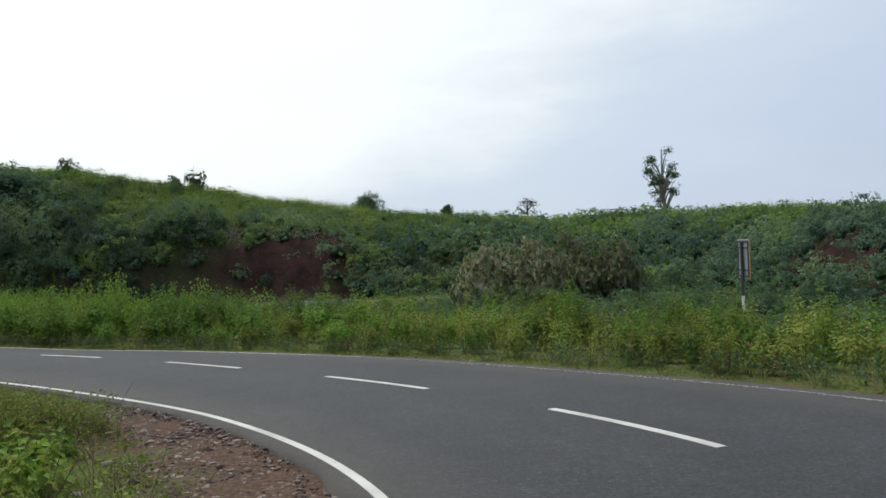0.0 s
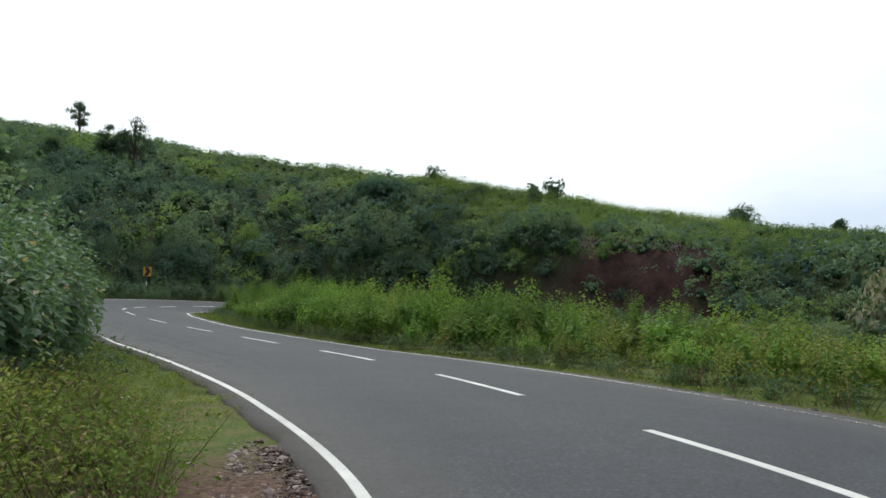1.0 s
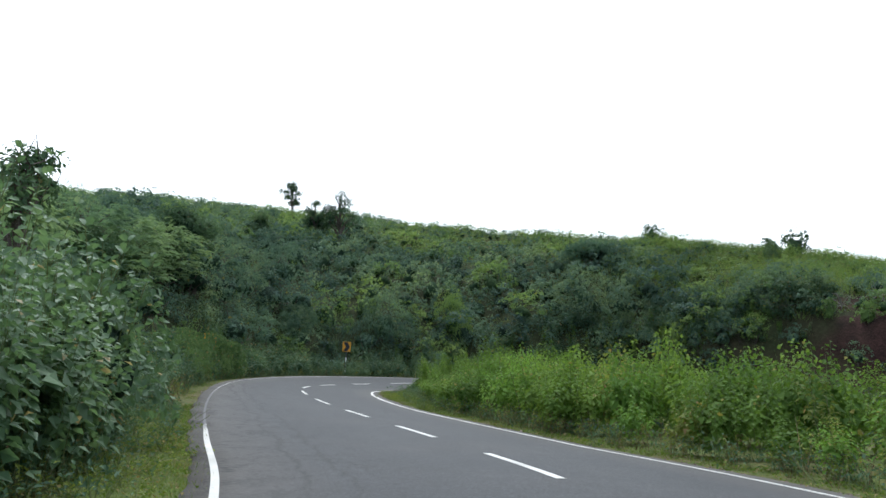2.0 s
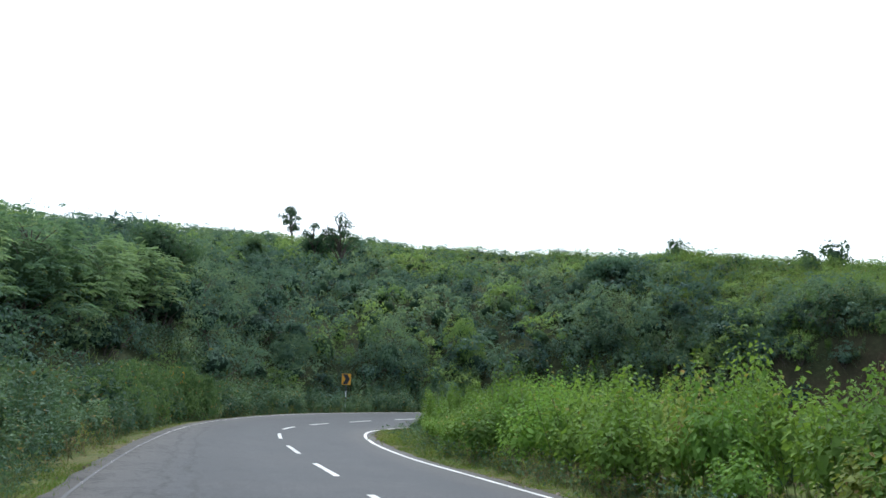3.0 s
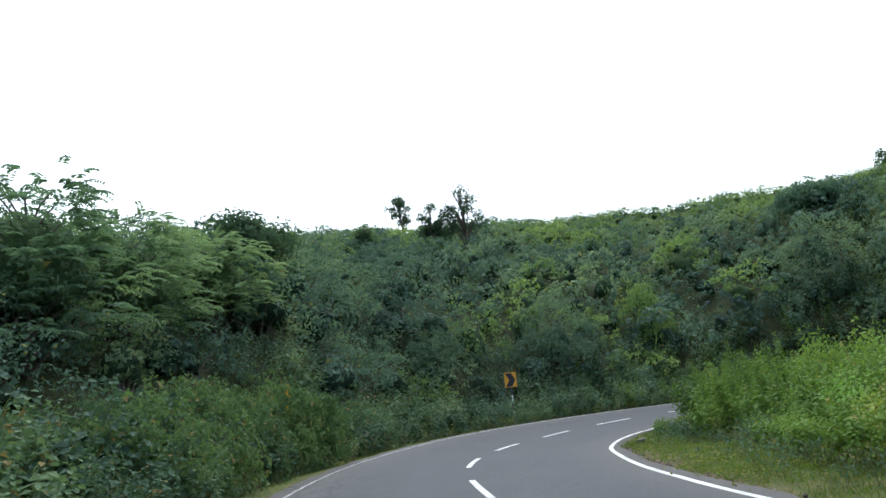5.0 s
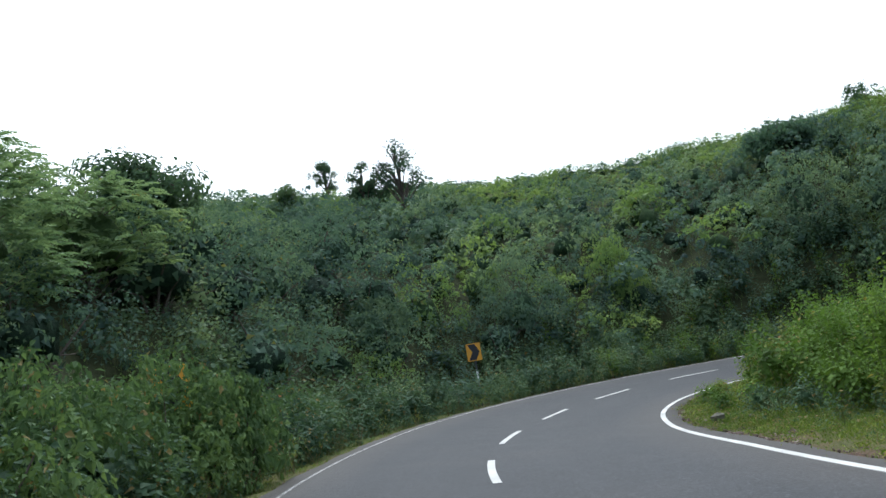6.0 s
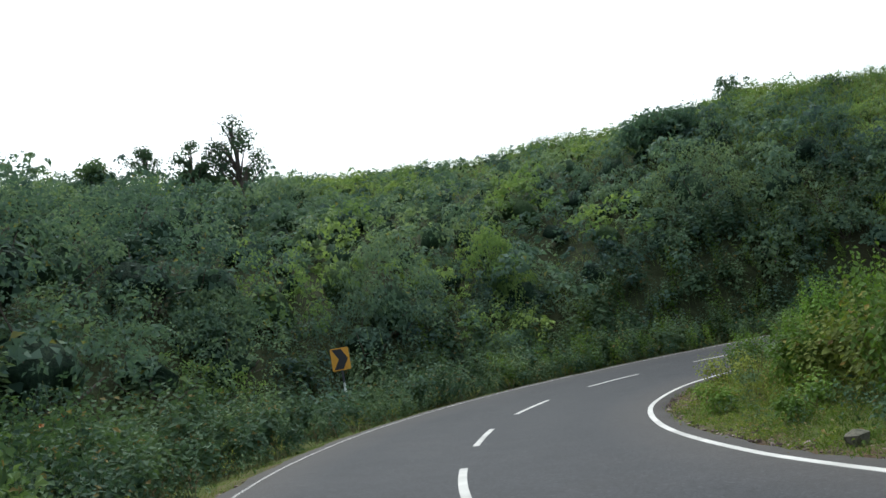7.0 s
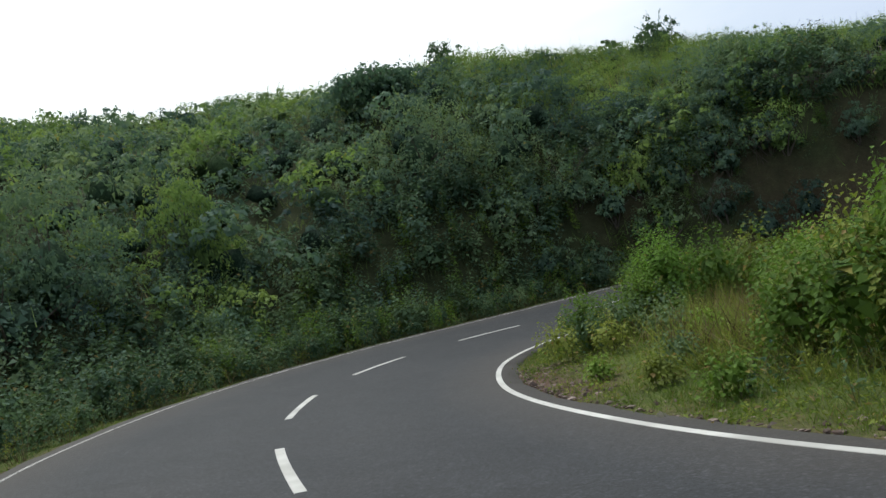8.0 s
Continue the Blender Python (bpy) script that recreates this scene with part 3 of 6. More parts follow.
# ---------------------------------------------------------------- ground and road
def build_ground():
    def axis(fine_a, fine_b, step, far):
        a = np.arange(fine_a, fine_b + step / 2, step)
        grow = []
        d = step
        x = 0.0
        while x < far:
            d *= 1.16
            x += d
            grow.append(x)
        grow = np.array(grow)
        return np.concatenate([fine_a - grow[::-1], a, fine_b + grow])

    xs, ys = axis(-62, 24, 0.68, 2200), axis(-4, 94, 0.68, 2200)
    gx, gy = np.meshgrid(xs, ys)
    z = ground_z(gx, gy)
    far = np.hypot(gx + 20, gy - 40)
    z = np.where(far > 160, z * np.exp(-(far - 160) / 200) - 6 * smooth(160, 500, far), z)
    v = np.stack([gx, gy, z], -1).reshape(-1, 3)
    w = len(xs)
    i, j = np.meshgrid(np.arange(len(ys) - 1), np.arange(w - 1), indexing="ij")
    q = np.stack([i * w + j, i * w + j + 1, (i + 1) * w + j + 1, (i + 1) * w + j], -1).reshape(-1, 4)
    az, t, past, _, _ = hill_of(v[:, 0], v[:, 1])
    s, u = locate(v[:, :2])
    _, _, _, _, wl, wr = at_s(s)
    over = np.where(u > 0, u - wl - PAVE_L, -u - wr - PAVE_R)
    ragged = lumps(v[:, 0], v[:, 1], 0.5, 3.0)
    soil = cut_of(az, past)
    thin = 0.35 * smooth(-6, -2, az) * (1 - smooth(11, 15, az)) * smooth(-0.4, 0.6, past) * (1 - smooth(4.5, 6.5, past)) * smooth(-0.3, 0.3, lumps(v[:, 0], v[:, 1], 1.2, 6.0))
    soil = np.maximum(soil, thin)
    left_grit = (u > 0) * (1 - smooth(7.5, 9.5, s + ragged)) * (1 - smooth(1.0, 1.7, over + 0.4 * ragged))
    tip = (u < 0) * smooth(38, 42, s) * (1 - smooth(56, 60, s)) * (1 - smooth(0.15, 0.55, over + 0.3 * ragged))
    tip = np.maximum(tip, (u < 0) * smooth(61.5, 63, s) * (1 - smooth(67.5, 69, s)) * (1 - smooth(0.7, 1.3, over + 0.3 * ragged)))
    rim = 0.55 * (1 - smooth(0.12, 0.5, over + 0.18 * ragged)) * np.where(u > 0, smooth(30, 36, s) * 0.9, 0.8)
    # The litter mask darkens the slope where scrub shades it, less near the ridge.
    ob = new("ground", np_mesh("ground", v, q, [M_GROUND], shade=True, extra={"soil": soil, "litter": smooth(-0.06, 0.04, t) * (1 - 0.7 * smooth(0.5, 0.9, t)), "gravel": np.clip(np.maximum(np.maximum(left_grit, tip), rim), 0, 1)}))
    return tagged(ob, "uneven grassy roadside ground rising into a hillside with red soil", "ground", kind="structure")


def build_road():
    s = np.arange(S_FIRST + 0.5, S_KNOTS[-1] - 0.6, 0.4)
    c, n, bl, br, wl, wr = at_s(s)
    el = wl + PAVE_L + 0.06 * lumps(s, s * 0.7, 0.5) + 0.03 * lumps(s, s * 0.3, 0.17, 2)
    er = wr + PAVE_R + 0.06 * lumps(s, s * 0.6, 0.5, 4) + 0.03 * lumps(s, s * 0.4, 0.15, 1)
    cols = [el + 0.02, el, el * 0.86, el * 0.6, el * 0.3, el * 0, -er * 0.3, -er * 0.6, -er * 0.86, -er, -er - 0.02]
    rows, dust, crack = [], [], []
    for k, u in enumerate(cols):
        p = on_road(s, u)
        p[:, 2] += -0.14 if k in (0, len(cols) - 1) else 0.0
        rows.append(p)
        edge = 0.95 if k in (0, 1, len(cols) - 2, len(cols) - 1) else (0.45 if k in (2, len(cols) - 3) else 0.0)
        dust.append(np.full(len(s), edge))
        crack.append(np.where(k in (1, 2, 3), smooth(14, 20, s) * (1 - smooth(44, 52, s)), 0.12) * 0.9)
    v = np.stack(rows, 1)
    w = len(cols)
    i, j = np.meshgrid(np.arange(len(s) - 1), np.arange(w - 1), indexing="ij")
    q = np.stack([i * w + j, (i + 1) * w + j, (i + 1) * w + j + 1, i * w + j + 1], -1).reshape(-1, 4)
    road = new("road", np_mesh("road", v.reshape(-1, 3), q[:, ::-1], [M_ASPHALT], shade=True, extra={"dust": np.stack(dust, 1).ravel(), "crack": np.stack(crack, 1).ravel(), "across": np.stack(cols, 1).ravel()}))
    return tagged(road, "grey asphalt two-lane road winding through two bends", "road", kind="structure")


def ribbon(name, parent, s, u, width, worn, label=""):
    """A painted line 4 mm thick along the road."""
    half = np.broadcast_to(width, len(s)) / 2
    strips = []
    for off, lift in ((1.0, -0.002), (0.94, 0.005), (-0.94, 0.005), (-1.0, -0.002)):
        p = on_road(s, u + off * half)
        p[:, 2] += lift
        strips.append(p)
    v = np.stack(strips, 1)
    i, j = np.meshgrid(np.arange(len(s) - 1), np.arange(3), indexing="ij")
    q = np.stack([i * 4 + j, i * 4 + j + 1, (i + 1) * 4 + j + 1, (i + 1) * 4 + j], -1).reshape(-1, 4)
    me = np_mesh(name, v.reshape(-1, 3), q, [M_PAINT], extra={"worn": np.repeat(np.broadcast_to(worn, len(s)), 4)})
    return part(name, me, None, parent, label)


build_ground()
road = build_road()
for k in range(-3, 19):
    s0 = 6.0 * k
    ribbon("lane_dash", road, np.linspace(s0, s0 + 3.0, 13), np.zeros(13), 0.12, 0.12)
s_l = np.arange(-20, 111, 0.25)
_, _, _, _, wl_, wr_ = at_s(s_l)
ribbon("edge_line", road, s_l, wl_, np.interp(s_l, [24, 27, 60, 66], [0.098, 0.055, 0.05, 0.06]), np.interp(s_l, [20, 25, 27, 36, 40, 50, 60], [0.15, 0.5, 1.5, 1.4, 1.0, 0.95, 0.75]), "white edge line, worn thin along the outer bend")
ribbon("edge_line", road, s_l, -wr_, np.interp(s_l, [5, 20, 38, 60, 70], [0.08, 0.09, 0.112, 0.112, 0.10]), np.interp(s_l, [0, 11, 14, 18, 30, 40], [1.0, 1.1, 0.8, 0.5, 0.25, 0.08]), "white edge line round the inside of the bend")


# ---------------------------------------------------------------- plants, one function for each kind
def unit(n, low=-1.0):
    """Random directions, with z above low."""
    z = rng.uniform(low, 1, n)
    a = rng.uniform(0, 2 * np.pi, n)
    r = np.sqrt(1 - z * z)
    return np.column_stack([r * np.cos(a), r * np.sin(a), z])


def weed(height=1.7, stems=4, leaf=0.15, dense=1.0, slant=0.13):
    """A tall leafy weed: a few upright stems with drooping leaves in whorls and small top leaves."""
    p = Plant()
    for _ in range(stems):
        h = height * rng.uniform(0.62, 1.05)
        lean = rng.normal(0, slant, 2)
        foot = rng.normal(0, 0.12, 2)
        t = np.linspace(0, 1, 4)
        line = np.column_stack([foot[0] + lean[0] * h * t**1.5, foot[1] + lean[1] * h * t**1.5, h * t - 0.1 * (1 - t)])
        p.tube(line, np.linspace(0.010, 0.003, 4), 1, 3)
        n = int((14 + 11 * h) * dense)
        k = np.sort(rng.uniform(0.06, 1.0, n) ** 0.62)
        at_ = np.column_stack([np.interp(k, t, line[:, c]) for c in range(3)])
        a = np.arange(n) * 2.4 + rng.uniform(0, 6)
        size = leaf * (0.55 + 0.75 * np.sin(np.pi * np.clip(k * 0.85 + 0.1, 0, 1))) * rng.uniform(0.7, 1.3, n)
        reach = rng.uniform(0.02, 0.16, n) * (1.15 - k)
        at_ = at_ + np.column_stack([np.cos(a), np.sin(a), 0.25 * np.ones(n)]) * reach[:, None]
        d = np.column_stack([np.cos(a), np.sin(a), rng.normal(-0.22, 0.4, n) + 0.5 * k - 0.25])
        p.leaves(at_, d, size, size * 0.58)
    return p.done()


def herb(height=0.42, leaf=0.08, n=32):
    """A low bushy herb."""
    p = Plant()
    for _ in range(4):
        tip = np.array([*rng.normal(0, 0.5, 2), 1.0]) * height * rng.uniform(0.6, 1.1)
        p.tube([(0, 0, -0.05), tip], [0.006, 0.002], 1, 3)
    q = rng.normal(0, 0.30, (n, 3)) * height
    q[:, 2] = rng.uniform(0.1, 1.0, n) * height
    d = q * [1.5, 1.5, 0.3] + rng.normal(0, 0.15, (n, 3))
    p.leaves(q, d, leaf * rng.uniform(0.6, 1.4, n), leaf * 0.55)
    return p.done()


def grass_tuft(height=0.22, blades=18, spread=0.11):
    p = Plant()
    foot = np.column_stack([rng.normal(0, spread, (blades, 2)), np.full(blades, -0.02)])
    d = np.column_stack([rng.normal(0, 0.55, (blades, 2)), np.ones(blades)])
    ln = height * rng.uniform(0.5, 1.3, blades)
    p.blades(foot, d, ln, 0.006 + 0.022 * height)
    return p.done()


def ball(level):
    bm = bmesh.new()
    bmesh.ops.create_icosphere(bm, subdivisions=level, radius=1.0)
    v = np.array([v_.co for v_ in bm.verts])
    f = np.array([[v_.index for v_ in fc.verts] for fc in bm.faces])
    bm.free()
    return v, f


BALLS = {k: ball(k) for k in (1, 2, 3)}


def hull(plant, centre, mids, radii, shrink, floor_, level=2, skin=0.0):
    """The lumpy inside of a crown: one closed surface well within its lobes, coloured dark for inner shade, under a
    skin of small leaves.
    """
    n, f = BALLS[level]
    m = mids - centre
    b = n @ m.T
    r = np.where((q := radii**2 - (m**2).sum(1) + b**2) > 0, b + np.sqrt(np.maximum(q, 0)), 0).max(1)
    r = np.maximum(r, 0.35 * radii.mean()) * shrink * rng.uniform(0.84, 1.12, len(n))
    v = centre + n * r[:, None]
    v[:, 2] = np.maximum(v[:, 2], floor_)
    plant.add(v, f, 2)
    if skin:
        # leaves scattered evenly over that surface, at two depths
        count = 190 if level < 3 else 420
        tri = f[rng.integers(0, len(f), count)]
        w = rng.dirichlet((1, 1, 1), count)
        at_ = centre + ((v - centre)[tri] * w[:, :, None]).sum(1) * rng.uniform(1.03, 1.28, (count, 1))
        out = (n[tri] * w[:, :, None]).sum(1)
        ln = skin * rng.uniform(0.8, 1.6, count)
        plant.shell(at_, out + rng.normal(0, 0.35, out.shape), ln, ln * 0.62, 0, 0.5, small=True)


def shrub(radius=1.0, lobes=15, per_lobe=36, leaf=0.17, low=-0.45, droop=0.6, level=2, stems=2, small=False):
    """A rounded, uneven shrub: lobes of leaves round a dense inside coloured as shade, on forking stems."""
    foliage, wood = Plant(), Plant()
    d = unit(lobes, low)
    d[0] = (0.1, 0.05, 1.0)
    mids = d * radius * rng.uniform(0.45, 0.82, (lobes, 1)) * [1.05, 1.05, 0.9]
    mids[:, 2] = np.maximum(mids[:, 2] + radius * 0.30, 0.02)
    radii = radius * rng.uniform(0.24, 0.46, lobes)
    if radius > 0.85:
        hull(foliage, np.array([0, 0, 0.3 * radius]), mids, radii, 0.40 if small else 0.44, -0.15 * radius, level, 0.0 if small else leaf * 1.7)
    for k, (e_, d_, r) in enumerate(zip(mids, d, radii)):
        if k % stems == 0:
            wood.tube([(0, 0, -0.3), e_ * 0.5 + rng.normal(0, 0.06, 3) * radius, e_], [0.03 * radius, 0.018 * radius, 0.006], 0, 4)
        # the leaves stand in bunches at the twigs' ends, with shade between the bunches
        nb = max(3, per_lobe // 8)
        oc = unit(nb, -0.5) + d_ * 0.6
        oc /= np.linalg.norm(oc, axis=1)[:, None]
        b = rng.integers(0, nb, per_lobe)
        o = unit(per_lobe, -0.4) + oc[b] * 0.45 + [0, 0, 0.2]
        o /= np.linalg.norm(o, axis=1)[:, None]
        q = e_ + (oc * r * rng.uniform(0.80, 1.08, (nb, 1)) * [1.1, 1.1, 0.9])[b] + o * r * 0.40 * rng.uniform(0.7, 1.15, (per_lobe, 1))
        face = o + rng.normal(0, 0.24, (per_lobe, 3)) + [0, 0, 0.15]
        ln = leaf * rng.uniform(0.6, 1.4, per_lobe)
        foliage.shell(q, face, ln, ln * 0.6, 0, droop, small=small)
    # sprigs that stick out of the outline
    k = max(4, int(lobes * 0.7))
    o = unit(k, 0.0)
    tip = o * radius * rng.uniform(0.90, 1.16, (k, 1)) + [0, 0, radius * 0.36]
    for q_, o_ in zip(tip, o):
        n = 6
        at_ = q_ - o_ * np.linspace(0, 0.3, n)[:, None] * radius
        foliage.leaves(at_, o_ + rng.normal(0, 0.7, (n, 3)), leaf * rng.uniform(0.6, 1.1, n), leaf * 0.45)
    return foliage.done(), wood.done()


def weed_bush(height=1.4, radius=0.62, stems=14, leaf=0.125, per_stem=26):
    """A dense clump of leafy weed stems: tiers of drooping leaves, thick on the upper and outer parts, with small ones at the tips."""
    p = Plant()
    n = int(stems * per_stem * 0.22)
    q = unit(n, -0.3) * rng.uniform(0.35, 0.72, (n, 1)) * [radius, radius, height * 0.5] + [0, 0, height * 0.42]
    ln = leaf * rng.uniform(1.1, 1.7, n)
    p.shell(q, q - [0, 0, height * 0.3] + rng.normal(0, 0.1, (n, 3)), ln, ln * 0.75, 0, 0.8, small=True)
    for k in range(stems):
        a = k * 2.4 + rng.normal(0, 0.3)
        out = math.sqrt((k + 0.5) / stems) * radius * rng.uniform(0.85, 1.15)
        h = height * (1.05 - 0.40 * (out / radius) ** 2) * rng.uniform(0.88, 1.10)
        foot, tip = np.array([math.cos(a), math.sin(a)]) * out * 0.55, np.array([math.cos(a), math.sin(a)]) * out
        t = np.linspace(0, 1, 3)
        line = np.column_stack([foot[0] + (tip[0] - foot[0]) * t**1.5, foot[1] + (tip[1] - foot[1]) * t**1.5, h * t - 0.08 * (1 - t)])
        p.tube(line, np.linspace(0.006, 0.003, 3), 1, 3)
        g = 0.16 + 0.84 * np.linspace(0.02, 1, per_stem) ** 0.62
        at_ = np.column_stack([np.interp(g, t, line[:, c]) for c in range(3)])
        b = np.arange(per_stem) * 2.4 + rng.uniform(0, 6)
        d = np.column_stack([np.cos(b) + 0.45 * math.cos(a), np.sin(b) + 0.45 * math.sin(a), 0.5 * g**4 - 0.62 + rng.normal(0, 0.25, per_stem)])
        at_ = at_ + d * [1, 1, 0.3] * (rng.uniform(0.02, 0.15, per_stem) * (1.25 - g))[:, None]
        size = leaf * (1.15 - 0.5 * g**4) * rng.uniform(0.75, 1.2, per_stem)
        p.leaves(at_, d, size, size * 0.78, fold=0.10)
    return p.done()


def broad_shrub(height=2.6, stems=9, leaf=0.19):
    """A shrub of upright stems set with pairs of large oval leaves that point up and outwards, dense below."""
    foliage, wood = Plant(), Plant()
    lobes = 15
    up = np.linspace(0.06, 0.78, lobes)
    a = np.arange(lobes) * 2.4 + rng.uniform(0, 6)
    far_ = height * 0.21 * np.sin(np.pi * (0.25 + 0.62 * up)) * rng.uniform(0.7, 1.2, lobes)
    mids = np.column_stack([np.cos(a) * far_, np.sin(a) * far_, up * height])
    radii = height * rng.uniform(0.10, 0.16, lobes)
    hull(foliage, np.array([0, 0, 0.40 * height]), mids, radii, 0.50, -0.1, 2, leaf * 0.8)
    for e_, r in zip(mids, radii):
        n = 46
        o = unit(n, -0.6) + np.array([e_[0], e_[1], 0.0]) / (height * 0.3)
        o /= np.linalg.norm(o, axis=1)[:, None]
        q = e_ + o * r * rng.uniform(0.85, 1.2, (n, 1))
        ln = leaf * rng.uniform(0.5, 1.0, n)
        foliage.shell(q, o + rng.normal(0, 0.4, (n, 3)) + [0, 0, 0.45], ln, ln * 0.58, 0, -1.1, True)
    for k in range(stems + 4):
        h = height * rng.uniform(0.6, 1.06)
        b_ = k * 2.4
        out = np.array([math.cos(b_), math.sin(b_)]) * rng.uniform(0.04, 0.34)
        t = np.linspace(0, 1, 5)
        line = np.column_stack([out[0] * h * t**1.3, out[1] * h * t**1.3, h * t - 0.25 * (1 - t)])
        wood.tube(line, np.linspace(0.022, 0.006, 5), 0, 4)
        n = 9
        q = np.linspace(0.42, 1.0, n) + rng.normal(0, 0.015, n)
        base = np.column_stack([np.interp(q, t, line[:, c]) for c in range(3)])
        a = np.arange(n) * 1.57 + rng.uniform(0, 6) + rng.normal(0, 0.2, n)
        size = leaf * (1.25 - 0.4 * q) * rng.uniform(0.8, 1.2, n)
        for flip in (0, np.pi):
            d_ = np.column_stack([np.cos(a + flip), np.sin(a + flip), rng.uniform(0.35, 1.3, n)])
            foliage.leaves(base + d_ * 0.03, d_, size, size * 0.76, full=True)
    return foliage.done(), wood.done()


def feathery_tree(height=7.0, spread=3.0, limbs=34, sprays=17):
    """A tree with tiers of drooping, finely divided leaves on spreading limbs."""
    foliage, wood = Plant(), Plant()
    t = np.linspace(0, 1, 7)
    bend = rng.normal(0, 0.04, 2) * height
    stem = np.column_stack([bend[0] * np.sin(t * 2.2), bend[1] * np.sin(t * 1.7), height * 0.9 * t - 0.4 * (1 - t)])
    wood.tube(stem, np.linspace(0.022 * height, 0.004 * height, 7), 0, 7)
    g = np.linspace(0.16, 0.97, limbs)
    a = np.arange(limbs) * 2.4 + rng.normal(0, 0.25, limbs)
    reach = spread * np.sin(np.pi * (0.22 + 0.70 * g)) * rng.uniform(0.62, 1.05, limbs)
    mids = np.column_stack([np.cos(a) * reach * 0.72 + bend[0] * 0.7, np.sin(a) * reach * 0.72 + bend[1] * 0.7, g * height])
    radii = spread * rng.uniform(0.22, 0.36, limbs)
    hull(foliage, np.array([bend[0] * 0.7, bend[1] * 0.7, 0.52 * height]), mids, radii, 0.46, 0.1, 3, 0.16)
    for e_, a_, r, f in zip(mids, a, radii, g):
        start = np.array([np.interp(max(f - 0.14, 0.05), t, stem[:, c]) for c in range(3)])
        wood.tube([start, (start + e_) / 2 + [0, 0, 0.03 * height], e_], [0.008 * height, 0.005 * height, 0.002 * height], 0, 5)
        for _ in range(sprays):
            o = unit(1, -0.15)[0] + np.array([math.cos(a_), math.sin(a_), 0.1]) * 0.7
            o /= np.linalg.norm(o)
            base = e_ + o * r * rng.uniform(0.25, 0.8) * [1.2, 1.2, 0.75]
            ln = rng.uniform(0.45, 0.8)
            k = np.linspace(0.1, 1.0, 9)
            d = np.array([o[0], o[1], 0.25 * o[2] + 0.12])
            d /= np.linalg.norm(d) + 1e-9
            line = base + d * (k * ln)[:, None] - np.array([0, 0, 1]) * (0.42 * ln * k**2)[:, None]
            side = np.cross(d, [0, 0, 1])
            side /= np.linalg.norm(side) + 1e-9
            for sgn in (1, -1):
                foliage.leaves(line, side * sgn + d * 0.5 - np.array([0, 0, 0.3]) + rng.normal(0, 0.1, (9, 3)), 0.21 * (1.1 - 0.6 * k), 0.085)
    return foliage.done(), wood.done()


def tree(height=6.0, spread=2.2, trunk=0.35, leaves=1500, leaf=0.2, gap=0.2, narrow=0.55, droop=0.5, limbs=12, lobe=0.40):
    """A tree: a tapered, bent trunk, forked limbs, and a crown of leaf clumps with gaps between them. trunk: the share that is bare."""
    foliage, wood = Plant(), Plant()
    t = np.linspace(0, 1, 7)
    bend = rng.normal(0, 0.05, 2) * height
    stem = np.column_stack([bend[0] * np.sin(t * 2.2), bend[1] * np.sin(t * 1.7), height * 0.86 * t - 0.4 * (1 - t)])
    wood.tube(stem, np.linspace(0.026 * height, 0.005 * height, 7), 0, 7)
    half = height * (1 - trunk) / 2
    centre = np.array([*(stem[4, :2]), height - half])
    d = unit(limbs, -0.85)
    d[0] = (0.1, 0.1, 1.0)
    mids = centre + d * rng.uniform(0.45, 0.8, (limbs, 1)) * [spread, spread, half]
    if gap < 0.05:
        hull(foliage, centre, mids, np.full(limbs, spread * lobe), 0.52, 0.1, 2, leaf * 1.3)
    for e_, d_ in zip(mids, d):
        f = np.clip((e_[2] - 0.25 * half) / (height * 0.86) - 0.12, 0.06, 0.95)
        start = np.array([np.interp(f, t, stem[:, c]) for c in range(3)])
        wood.tube([start, (start + e_) / 2 + [0, 0, 0.03 * height], e_], [0.010 * height, 0.007 * height, 0.003 * height], 0, 5)
        size = spread * lobe * rng.uniform(0.7, 1.2)
        for _ in range(3):
            tip = e_ + unit(1, -0.2)[0] * size * rng.uniform(0.9, 1.5)
            wood.tube([e_, (e_ + tip) / 2 + rng.normal(0, 0.04, 3), tip], [0.004 * height, 0.0025 * height, 0.001 * height], 0, 3)
        if rng.uniform() < gap:
            continue
        per = leaves // limbs
        o = unit(per, -0.8)
        q = e_ + o * size * rng.uniform(0.45, 1.12, (per, 1)) * [1.1, 1.1, 0.85]
        face = o + rng.normal(0, 0.30, (per, 3)) + [0, 0, 0.25] + 0.3 * d_
        ln = leaf * rng.uniform(0.6, 1.4, per)
        foliage.shell(q, face, ln, ln * narrow, 0, droop)
    return foliage.done(), wood.done()


def mesh_of(name, arrays, mats):
    v, f, m = arrays
    return np_mesh(name, v, f, mats, m * 0 if len(mats) == 1 else m)


def plant_thing(name, place, pair, leaf_mat, wood_mat, label, category, group="", names=("trunk", "crown"), turn=0.0, core=None):
    ob = thing(name, place, label, category, group, turn)
    part(names[0], mesh_of(names[0], pair[1], [wood_mat]), None, ob)
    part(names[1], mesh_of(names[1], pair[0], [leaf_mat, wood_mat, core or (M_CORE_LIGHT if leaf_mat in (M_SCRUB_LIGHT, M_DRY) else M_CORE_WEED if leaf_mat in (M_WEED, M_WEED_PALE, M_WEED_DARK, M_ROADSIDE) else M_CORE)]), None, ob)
    return ob


